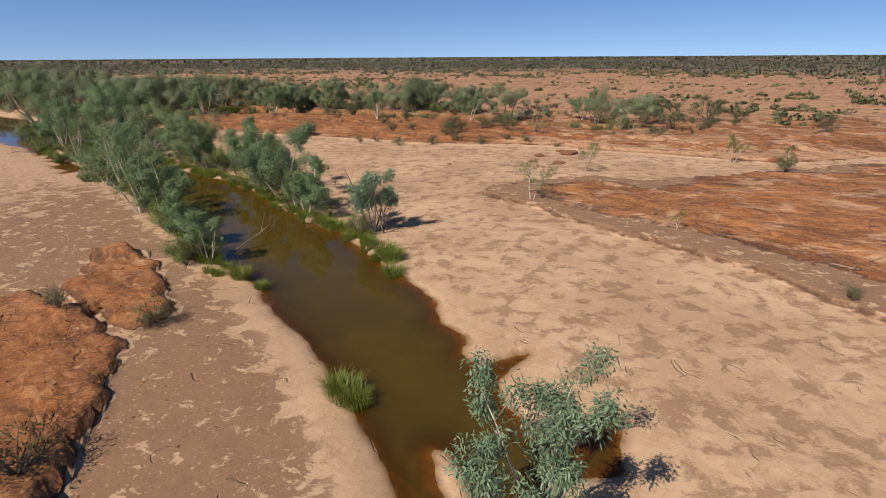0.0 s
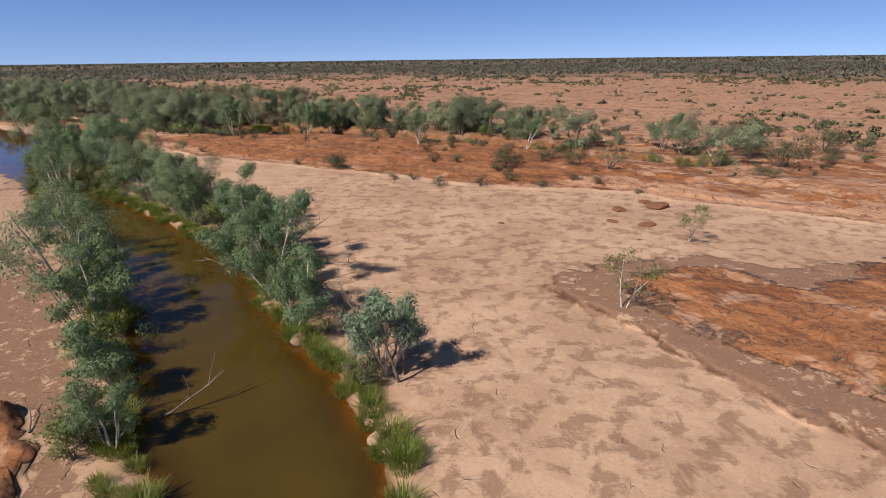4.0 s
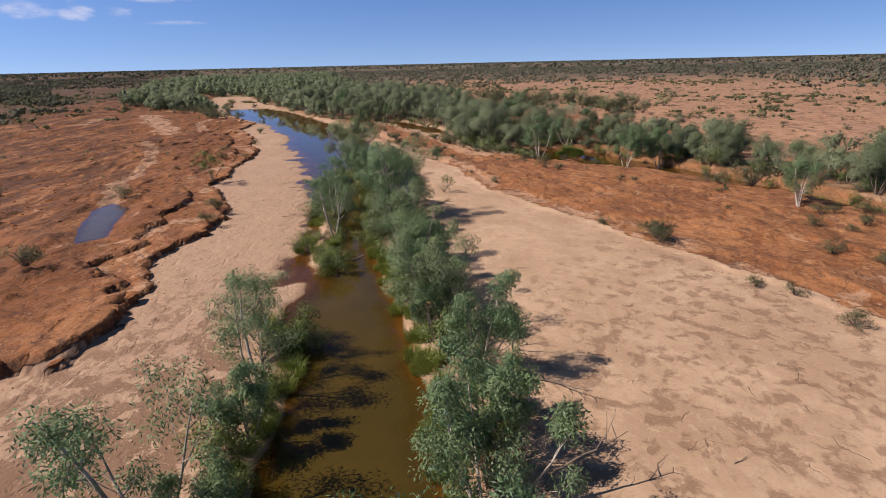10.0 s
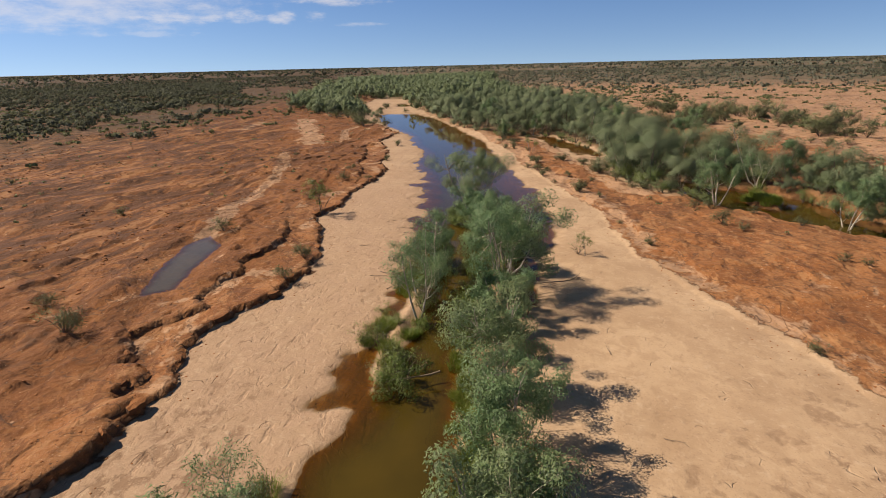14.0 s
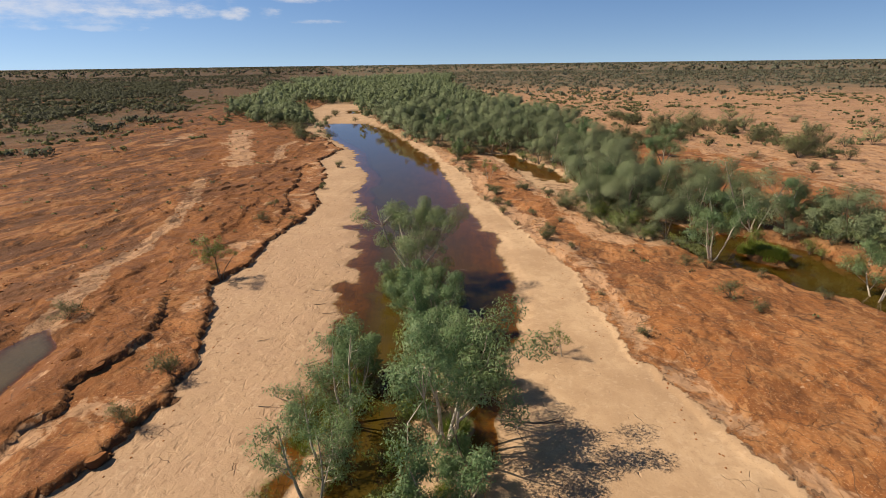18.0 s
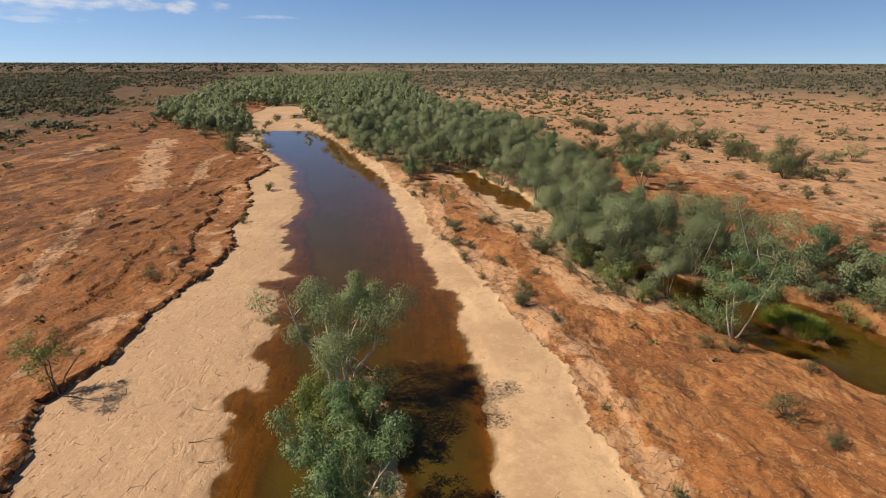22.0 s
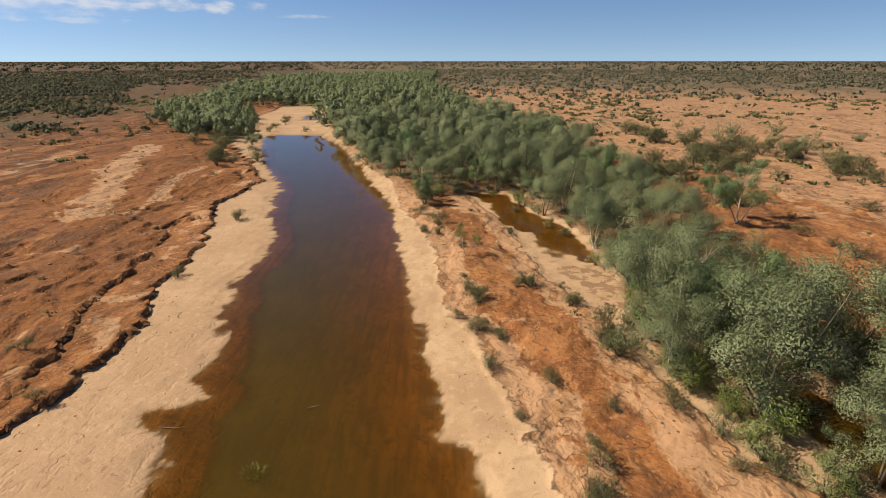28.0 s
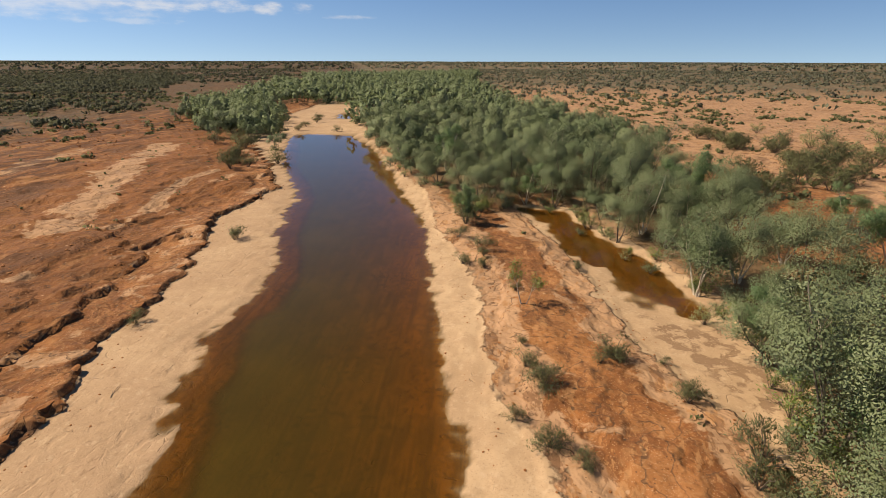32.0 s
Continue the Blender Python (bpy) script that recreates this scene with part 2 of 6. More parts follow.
    red = n.mix(n.ramp(n.noise(0.55, 7, 0.68, None, 0.5), n.math("SUBTRACT", 0.53, n.math("MULTIPLY", n.attr("old"), 0.10)), n.math("SUBTRACT", 0.59, n.math("MULTIPLY", n.attr("old"), 0.09)), 0.0, 0.55), red, RED_DARK)
    red = n.mix(n.math("MULTIPLY", n.ramp(fine, 0.54, 0.66, 0.0, 0.5), new_side), red, RED_PALE)
    red = n.mix(n.ramp(n.noise(2.6, 6, 0.72, None, 0.3), 0.56, 0.62, 0.0, 0.5), red, RED_DARK)
    red = n.mix(n.ramp(n.noise(9.0, 4, 0.7), 0.58, 0.65, 0.0, 0.45), red, RED_DARK)
    red = n.mix(n.math("MULTIPLY", n.ramp(n.noise(12.0, 3, 0.65), 0.60, 0.66, 0.0, 0.75), new_side), red, WASHED)
    red = n.mix(n.math("MULTIPLY", old, 0.45), red, RED_OLD)
    wash = n.noise(0.3, 7, 0.66, along, 0.5)
    red = n.mix(n.ramp(n.math("ADD", wash, n.math("MULTIPLY", n.attr("wash"), 0.42)), 0.61, 0.68, 0.0, 0.85), red, WASHED)
    streak = n.noise(0.8, 7, 0.68, n.stretch(1.8, 0.8, 1.0, 2.3))
    red = n.mix(n.math("MULTIPLY", n.ramp(streak, 0.57, 0.61, 0.0, 0.75), new_side), red, RED_PALE)
    red = n.mix(n.ramp(n.noise(0.7, 7, 0.68, n.stretch(1.6, 0.7, 1.0, 2.6)), 0.56, 0.60, 0.0, 0.6), red, RED_DARK)
    red = n.mix(n.ramp(grit, 0.55, 0.72, 0.0, 0.3), red, RED_DARK)
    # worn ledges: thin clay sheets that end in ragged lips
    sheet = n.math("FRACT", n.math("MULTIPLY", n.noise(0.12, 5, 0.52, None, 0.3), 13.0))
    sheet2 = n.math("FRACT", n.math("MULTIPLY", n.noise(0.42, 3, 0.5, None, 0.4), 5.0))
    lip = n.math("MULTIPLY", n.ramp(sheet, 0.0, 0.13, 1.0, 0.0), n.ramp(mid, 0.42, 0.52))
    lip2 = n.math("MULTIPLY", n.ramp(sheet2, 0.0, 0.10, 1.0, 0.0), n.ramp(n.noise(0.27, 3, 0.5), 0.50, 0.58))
    # dark lines painted in for the shade below these lips
    red = n.mix(n.math("MULTIPLY", lip, 0.85), red, SPECK_AND_SHADE)
    red = n.mix(n.math("MULTIPLY", lip2, 0.4), red, SPECK_AND_SHADE)
    red = n.mix(n.math("MULTIPLY", n.ramp(sheet2, 0.78, 1.0, 0.0, 0.4), new_side), red, RED_PALE)
    # rough gibber and clods on the outer plain, in ragged rows
    rows = n.noise(0.42, 5, 0.58, n.stretch(0.8, 2.6, 1.0, 0.70), 0.6)
    red = n.mix(n.math("MULTIPLY", n.ramp(rows, 0.49, 0.54, 0.0, 0.85), n.attr("gibber")), red, GIBBER)
    red = n.mix(n.math("MULTIPLY", n.ramp(rows, 0.44, 0.39, 0.0, 0.6), n.attr("gibber")), red, RED_PALE)
    # stones and pits: sparse pale and dark specks at two sizes
    for size, seedy in ((1.7, 0.88), (4.6, 0.78)):
        v = n.t.nodes.new("ShaderNodeTexVoronoi")
        n.put(v.inputs["Vector"], n.pos)
        v.inputs["Scale"].default_value = size
        split = n.t.nodes.new("ShaderNodeSeparateColor")
        n.put(split.inputs[0], v.outputs["Color"])
        spot = n.ramp(n.math("ADD", v.outputs["Distance"], n.math("MULTIPLY", fine, 0.35)), 0.30, 0.37, 1.0, 0.0)
        red = n.mix(n.math("MULTIPLY", spot, n.ramp(split.outputs[0], seedy, seedy + 0.02, 0.0, 0.8)), red, WASHED)
        red = n.mix(n.math("MULTIPLY", spot, n.ramp(split.outputs[1], seedy, seedy + 0.02, 0.0, 0.85)), red, SPECK_AND_SHADE)
        sand = n.mix(n.math("MULTIPLY", n.math("MULTIPLY", spot, amount), n.ramp(split.outputs[2], seedy + 0.08, seedy + 0.10, 0.0, 0.8)), sand, CRUST_B)
    # where one meets the other
    edge = n.math("ADD", n.attr("red"), n.math("MULTIPLY", n.math("SUBTRACT", flake, 0.5), 0.9))
    edge = n.math("ADD", edge, n.math("MULTIPLY", n.math("SUBTRACT", fine, 0.5), 0.5))
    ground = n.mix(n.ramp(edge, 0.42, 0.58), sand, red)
    # far scrub litter and damp ground by the water
    ground = n.mix(n.math("MULTIPLY", n.attr("litter"), n.ramp(n.noise(0.05, 5, 0.6), 0.3, 0.55, 0.65, 1.0)), ground, n.mix(old, LITTER, LITTER_WEST))
    damp = n.attr("damp")
    silt = n.mix(n.ramp(n.noise(0.7, 5, 0.65, n.stretch(2.6, 0.55, 1.0, 2.45)), 0.40, 0.62), DAMP, SILT)
    silt = n.mix(n.ramp(n.noise(1.5, 5, 0.62), 0.52, 0.60, 0.0, 0.7), silt, SILT)
    weed = n.math("MULTIPLY", n.ramp(n.noise(2.1, 5, 0.6, None, 0.4), 0.54, 0.60), n.ramp(n.noise(0.35, 3, 0.5), 0.40, 0.56))
    silt = n.mix(n.math("MULTIPLY", weed, 0.75), silt, WEED)
    silt = n.mix(n.ramp(n.noise(1.1, 4, 0.6, n.stretch(9.0, 0.5, 1.0, 2.45)), 0.54, 0.62, 0.0, 0.5), silt, WEED)
    ground = n.mix(n.math("MULTIPLY", damp, 0.85), ground, silt)
    # undercut shade along the bank lips, painted in a dark clay brown
    bare = n.math("MULTIPLY", n.attr("lip_shade"), n.ramp(n.noise(0.9, 4, 0.6), 0.36, 0.52, 0.3, 1.0))
    ground = n.mix(bare, ground, SPECK_AND_SHADE)
    is_red = n.ramp(edge, 0.42, 0.58)
    h = n.math("ADD", n.math("MULTIPLY", fine, n.math("ADD", 0.20, n.math("MULTIPLY", is_red, 0.28))), n.math("MULTIPLY", grit, n.math("ADD", 0.03, n.math("MULTIPLY", is_red, 0.06))))
    h = n.math("ADD", h, n.math("MULTIPLY", n.noise(6.0, 3, 0.6), n.math("MULTIPLY", is_red, 0.16)))
    h = n.math("ADD", h, n.math("MULTIPLY", n.noise(0.9, 4, 0.5, along, 0.4), 0.2))
    pits = n.ramp(n.noise(1.3, 3, 0.5, n.stretch(1.7, 0.9, 1.0, 2.45), 0.5), 0.55, 0.72)
    h = n.math("SUBTRACT", h, n.math("MULTIPLY", pits, n.math("MULTIPLY", late, n.math("SUBTRACT", 0.32, n.math("MULTIPLY", is_red, 0.3)))))
    h = n.math("ADD", h, n.math("MULTIPLY", n.noise(1.7, 5, 0.62, None, 0.6), n.math("MULTIPLY", late, 0.7)))
    ledge = n.math("ADD", n.math("MULTIPLY", sheet, 1.6), n.math("MULTIPLY", sheet2, 1.0))
    h = n.math("ADD", h, n.math("MULTIPLY", ledge, is_red))
    h = n.math("ADD", h, n.math("MULTIPLY", thin, -0.12))
    h = n.math("SUBTRACT", h, n.math("MULTIPLY", cleft, 0.3))
    h = n.math("ADD", h, n.math("MULTIPLY", n.ramp(n.cracks(0.6, warp.outputs[0]), 0.0, 0.03), n.math("MULTIPLY", is_red, 0.08)))
    return n.done(n.shader("ShaderNodeBsdfPrincipled", Base_Color=ground, Roughness=n.math("SUBTRACT", 0.93, n.math("MULTIPLY", damp, 0.35)),
                           Normal=n.bump(h, 1.0, 0.12)))


def make_water(name, murk, clear, strength):
    n = Nodes(name)
    depth = n.attr("depth")
    thick = n.math("SUBTRACT", 1.0, n.math("POWER", 2.718, n.math("MULTIPLY", depth, -strength)))
    silt = n.mix(n.ramp(n.noise(0.22, 4, 0.6), 0.35, 0.7), murk, (murk[0] * 1.25, murk[1] * 1.2, murk[2] * 1.1))
    body = n.blend(thick, n.shader("ShaderNodeBsdfTransparent", Color=n.mix(n.math("SUBTRACT", 1.0, n.math("POWER", 2.718, n.math("MULTIPLY", depth, -60.0))), (1.0, 1.0, 1.0), clear)), n.shader("ShaderNodeBsdfDiffuse", Color=silt))
    ripple = n.bump(n.noise(5.0, 3, 0.5, n.stretch(1.6, 0.7, 1.0, 2.45)), 0.05, 0.02)
    f = n.t.nodes.new("ShaderNodeFresnel")
    f.inputs["IOR"].default_value = 1.33
    n.put(f.inputs["Normal"], ripple)
    return n.done(n.blend(f.outputs[0], body, n.shader("ShaderNodeBsdfGlossy", Color=(1.0, 1.0, 1.0), Roughness=0.03, Normal=ripple)))


def make_leaf(name, a, b, c, through=0.28, round_off=0.6, rough=0.5):
    """Leaves: mottled from plant to plant and leaf to leaf; each leaf partly follows the roundness of its clump."""
    n = Nodes(name)
    col = n.mix(n.each(), a, b)
    col = n.mix(n.ramp(n.island(), 0.45, 1.0, 0.0, 0.8), col, c)
    swell = n.t.nodes.new("ShaderNodeAttribute")
    swell.attribute_name = "swell"
    turn = n.t.nodes.new("ShaderNodeVectorTransform")
    turn.vector_type, turn.convert_from, turn.convert_to = "NORMAL", "OBJECT", "WORLD"
    n.put(turn.inputs[0], swell.outputs["Vector"])
    face = n.t.nodes.new("ShaderNodeNewGeometry").outputs["Normal"]
    both = n.t.nodes.new("ShaderNodeMix")
    both.data_type = "VECTOR"
    n.put(both.inputs["Factor"], round_off)
    n.t.links.new(face, both.inputs[4])
    n.t.links.new(turn.outputs[0], both.inputs[5])
    unit = n.t.nodes.new("ShaderNodeVectorMath")
    unit.operation = "NORMALIZE"
    n.t.links.new(both.outputs[1], unit.inputs[0])
    body = n.shader("ShaderNodeBsdfPrincipled", Base_Color=col, Roughness=rough, Normal=unit.outputs[0])
    return n.done(n.blend(through, body, n.shader("ShaderNodeBsdfTranslucent", Color=col, Normal=unit.outputs[0])))


def make_bark(name, a, b, c):
    n = Nodes(name)
    streak = n.noise(4.0, 6, 0.65, n.stretch(1.0, 1.0, 4.0))
    col = n.mix(n.ramp(streak, 0.35, 0.65), a, b)
    col = n.mix(n.ramp(n.noise(1.2, 4, 0.6), 0.52, 0.7), col, c)
    return n.done(n.shader("ShaderNodeBsdfPrincipled", Base_Color=col, Roughness=0.85, Normal=n.bump(streak, 0.6, 0.02)))


def make_rock(name, a, b):
    n = Nodes(name)
    g = n.noise(5.0, 6, 0.65)
    col = n.mix(n.ramp(g, 0.3, 0.7), a, b)
    return n.done(n.shader("ShaderNodeBsdfPrincipled", Base_Color=n.mix(n.each(), col, b), Roughness=0.9, Normal=n.bump(g, 0.7, 0.05)))


SAND_LIGHT, SAND_DARK, SAND_PINK, SAND_PALE = (0.572, 0.39, 0.243), (0.44, 0.284, 0.17), (0.455, 0.293, 0.186), (0.62, 0.447, 0.302)
CRUST_A, CRUST_B = (0.265, 0.152, 0.086), (0.195, 0.108, 0.060)
RED_A, RED_B, RED_DARK, RED_PALE = (0.345, 0.130, 0.040), (0.285, 0.102, 0.030), (0.155, 0.056, 0.019), (0.425, 0.208, 0.088)
RED_OLD, GIBBER = (0.240, 0.082, 0.018), (0.085, 0.034, 0.014)
WEED = (0.058, 0.036, 0.012)
LITTER_WEST = (0.092, 0.060, 0.030)
# the last one colours dark ground specks and the painted shade of lips
WASHED, LITTER, DAMP, SILT, SPECK_AND_SHADE = (0.50, 0.30, 0.176), (0.130, 0.105, 0.060), (0.21, 0.112, 0.028), (0.115, 0.066, 0.018), (0.10, 0.050, 0.026)
EARTH = make_earth()
WATER = make_water("muddy_river_water", (0.071, 0.048, 0.009), (0.80, 0.60, 0.30), 3.4)
WATER_POOL = make_water("still_pool_water", (0.15, 0.125, 0.08), (0.6, 0.5, 0.4), 6.0)
LEAF_BLUE = make_leaf("blue_green_gum_leaf", (0.205, 0.375, 0.175), (0.29, 0.425, 0.195), (0.40, 0.52, 0.285), 0.54, 0.75)
LEAF_WOOD = make_leaf("grey_green_wood_leaf", (0.142, 0.200, 0.098), (0.295, 0.352, 0.195), (0.235, 0.295, 0.152), 0.30, 0.82, 0.65)
LEAF_OLIVE = make_leaf("olive_grey_leaf", (0.195, 0.262, 0.094), (0.35, 0.40, 0.19), (0.31, 0.355, 0.16), 0.28, 0.7, 0.55)
LEAF_GREY = make_leaf("grey_green_gum_leaf", (0.26, 0.37, 0.165), (0.30, 0.40, 0.19), (0.40, 0.47, 0.265), 0.5, 0.75, 0.55)
LEAF_TEAL = make_leaf("teal_gum_leaf", (0.15, 0.25, 0.138), (0.18, 0.27, 0.145), (0.27, 0.37, 0.235), 0.25, 0.5)
LEAF_BANK = make_leaf("fresh_bank_leaf", (0.155, 0.245, 0.052), (0.235, 0.30, 0.075), (0.295, 0.335, 0.11), 0.38, 0.7)
LEAF_BUSH = make_leaf("dark_bush_leaf", (0.155, 0.182, 0.078), (0.222, 0.236, 0.112), (0.215, 0.23, 0.112), 0.4, 0.9, 0.7)
LEAF_FAR = make_leaf("far_scrub_leaf", (0.175, 0.188, 0.130), (0.190, 0.202, 0.140), (0.215, 0.222, 0.155), 0.4, 0.97, 0.8)
LEAF_BELT = make_leaf("dark_belt_leaf", (0.085, 0.095, 0.058), (0.11, 0.12, 0.075), (0.10, 0.11, 0.07), 0.25, 0.9, 0.8)
REED = make_leaf("green_reed_blade", (0.145, 0.225, 0.03), (0.215, 0.265, 0.045), (0.29, 0.28, 0.09), 0.4, 0.0)
TWIG = make_bark("grey_dry_twig", (0.24, 0.18, 0.13), (0.17, 0.125, 0.09), (0.30, 0.25, 0.2))
BARK = make_bark("pale_gum_bark", (0.60, 0.54, 0.46), (0.44, 0.37, 0.29), (0.27, 0.21, 0.16))
BARK_DARK = make_bark("dark_scrub_bark", (0.13, 0.10, 0.075), (0.19, 0.15, 0.115), (0.08, 0.06, 0.045))
ROCK = make_rock("brown_river_rock", (0.28, 0.13, 0.06), (0.20, 0.09, 0.042))
ROCK_PALE = make_rock("pale_river_rock", (0.50, 0.36, 0.25), (0.38, 0.25, 0.16))


def make_clay():
    """Broken plates of the clay banks."""
    n = Nodes("bank_clay")
    g, f = n.noise(1.2, 5, 0.6), n.noise(8.0, 5, 0.7)
    col = n.mix(n.ramp(g, 0.3, 0.7), RED_A, RED_B)
    col = n.mix(n.ramp(f, 0.45, 0.68, 0.0, 0.7), col, RED_PALE)
    col = n.mix(n.ramp(n.noise(14.0, 4, 0.7), 0.54, 0.68, 0.0, 0.6), col, RED_DARK)
    col = n.mix(n.ramp(n.each(), 0.5, 1.0, 0.0, 0.5), col, RED_DARK)
    return n.done(n.shader("ShaderNodeBsdfPrincipled", Base_Color=col, Roughness=0.93, Normal=n.bump(n.math("ADD", f, g), 0.8, 0.05)))


CLAY = make_clay()
# darker brown for the sides and foot of the clay plates
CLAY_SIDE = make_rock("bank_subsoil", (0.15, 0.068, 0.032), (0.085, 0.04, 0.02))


# ---------------------------------------------------------------- the plan of the river
def vnoise(x, y, seed=0):
    """Smooth value noise on a unit lattice, 0 to 1."""
    xi, yi = np.floor(x).astype(np.int64), np.floor(y).astype(np.int64)
    fx, fy = x - xi, y - yi
    fx, fy = fx * fx * (3 - 2 * fx), fy * fy * (3 - 2 * fy)

    def h(a, b):
        v = (a * 374761393 + b * 668265263 + seed * 974634777) & 0x7FFFFFFF
        v = ((v ^ (v >> 13)) * 1274126177) & 0x7FFFFFFF
        return ((v ^ (v >> 16)) & 0xFFFFF) / 1048575.0

    return (h(xi, yi) * (1 - fx) + h(xi + 1, yi) * fx) * (1 - fy) + (h(xi, yi + 1) * (1 - fx) + h(xi + 1, yi + 1) * fx) * fy


def fbm(x, y, scale, seed=0, octaves=4):
    """Several octaves of noise, -1 to 1."""
    total, amp, norm = 0.0, 1.0, 0.0
    for o in range(octaves):
        k = 2.03 ** o / scale
        total = total + amp * (vnoise(x * k + 17.3 * o, y * k - 9.1 * o, seed + o) * 2 - 1)
        norm += amp
        amp *= 0.5
    return total / norm


def step(v, lo, hi):
    s = np.clip((v - lo) / (hi - lo), 0, 1)
    return s * s * (3 - 2 * s)


def outline_distance(x, y, pts):
    best = np.full(x.shape, 1e9)
    for (ax, ay), (bx, by) in zip(pts[:-1], pts[1:]):
        dx, dy = bx - ax, by - ay
        k = np.clip(((x - ax) * dx + (y - ay) * dy) / (dx * dx + dy * dy), 0, 1)
        best = np.minimum(best, (x - ax - k * dx) ** 2 + (y - ay - k * dy) ** 2)
    return np.sqrt(best)


def inside(x, y, pts):
    """Distance to a closed outline, positive inside."""
    ring = pts + pts[:1]
    hit = np.zeros(x.shape, bool)
    for (ax, ay), (bx, by) in zip(ring[:-1], ring[1:]):
        if ay != by:
            hit ^= ((ay > y) != (by > y)) & (x < (bx - ax) * (y - ay) / (by - ay) + ax)
    d = outline_distance(x, y, ring)
    return np.where(hit, d, -d)


# banks of the main river, from the near end upstream
BANK_LEFT = [(3.0, -30), (0.8, 2), (-0.6, 8), (-1.2, 10.4), (-2.7, 13.9), (-4.3, 16.7), (-6.8, 20.3), (-8.3, 22.8), (-12.2, 27.0), (-16.6, 33.0), (-20.6, 38.7),
             (-24.6, 43.3), (-28.0, 46.8), (-31.2, 47.7), (-32.6, 48.6), (-33.4, 50.9), (-34.5, 51.8), (-36.0, 50.7), (-36.8, 52.3), (-38.5, 52.3), (-39.6, 54.2), (-40.2, 56.9), (-42.3, 56.4), (-42.0, 58.2),
             (-44.0, 58.4), (-44.4, 60.6), (-46.0, 59.8), (-47.0, 62.5), (-48.6, 63.8), (-51.8, 66.6), (-55.5, 68.8), (-58.2, 71.2), (-61.2, 71.3), (-63.2, 72.8), (-61.2, 74.1), (-62.4, 75.0),
             (-65.7, 76.0), (-68.0, 78.4), (-71.0, 79.6), (-71.5, 81.0), (-74.2, 82.4), (-77.2, 82.0), (-76.8, 85.0), (-79.2, 84.8), (-80.3, 86.6), (-83.2, 88.0), (-86.4, 89.0), (-88.0, 90.6), (-91.2, 91.9),
             (-94.0, 93.4), (-95.4, 96.0), (-98.8, 98.6), (-103.5, 100.8), (-110, 103.2), (-117.6, 107.6), (-122.2, 110.3), (-129.5, 112.8), (-145, 117.0), (-157.5, 122.4), (-172, 128.4), (-182, 134)]
BANK_RIGHT = [(-172, 143.5), (-153, 138.6), (-125, 126.4), (-102, 116.1), (-88.6, 107.3), (-83.6, 104.2), (-79, 101.4), (-73, 98.0), (-69.4, 95.6), (-65.4, 92.9),
              (-63.4, 93.2), (-60, 90.0), (-55.6, 86.6), (-52, 84.0), (-48.7, 80.9), (-45.6, 77.4), (-44.6, 74.4), (-41.4, 71.6), (-37.6, 67.6), (-39.2, 63.6),
              (-36.3, 59.6), (-31.4, 56.2), (-25.9, 52.2), (-19.6, 47.2), (-15.2, 42.5), (-12.0, 37.9), (-8.9, 34.0), (-6.5, 31.9), (-4.4, 28.6), (-2.9, 25.8),
              (-1.2, 23.4), (-0.2, 21.2), (0.1, 19.4), (0.9, 18.2), (0.6, 17.2), (1.4, 16.6), (3.3, 17.2), (1.9, 15.4), (2.2, 14.2), (2.7, 12.8), (3.7, 12.0),
              (4.5, 13.1), (5.3, 13.4), (4.7, 11.1), (3.2, 10.9), (1.6, 9.3), (2.3, 7), (3.6, 2), (8, -30)]
RIVER = BANK_LEFT + BANK_RIGHT
BAR = [(-33.5, 58.0), (-36.5, 60.6), (-40.5, 64.4), (-45.0, 68.6), (-50.0, 72.4), (-55.0, 76.0), (-59.4, 79.0), (-58.2, 80.4), (-53.4, 78.2), (-48.0, 74.6), (-42.0, 70.2), (-37.0, 65.0)]
BAR_LEFT = [(-35.4, 53.6), (-39.0, 58.4), (-43.6, 62.6), (-47.6, 66.6), (-49.0, 67.0), (-46.6, 63.6), (-41.6, 58.4), (-37.4, 54.4)]
ISLET = [(-0.3, 12.1), (0.1, 11.9), (0.75, 10.4), (0.4, 9.6), (-0.1, 11.0)]
CREEK = [(-55.2, 111.8), (-55.6, 110.3), (-53.4, 107.8), (-50.4, 105.6), (-45, 102.8), (-36.8, 101.4), (-25, 100), (-14, 95.4), (5, 84.0), (11.5, 80.2), (24, 73), (28, 76), (13, 83.4), (6, 88.0),
         (-2.7, 93.6), (-12, 99.4), (-26, 106), (-33.6, 109.2), (-38.4, 112.3), (-45, 112.6), (-49.5, 109.8)]
REEDBED = [(-43.7, 107.2), (-41.5, 105.2), (-38.4, 105.6), (-40.0, 108.1), (-42.4, 108.9)]
CREEK_HEAD = [(-102.5, 130.6), (-92, 125.6), (-84.4, 121.2), (-78.4, 118.8), (-74.6, 119.6), (-74.4, 121.4), (-80.8, 124.5), (-88, 128.0), (-98.5, 132.6)]
POND_FAR = [(-224, 166), (-205, 156), (-202, 160), (-221, 170)]
POOL = [(-54.8, 45.0), (-59.8, 46.9), (-65.6, 50.0), (-67.6, 53.2), (-63.2, 53.2), (-57.6, 49.4), (-54.6, 47.6)]
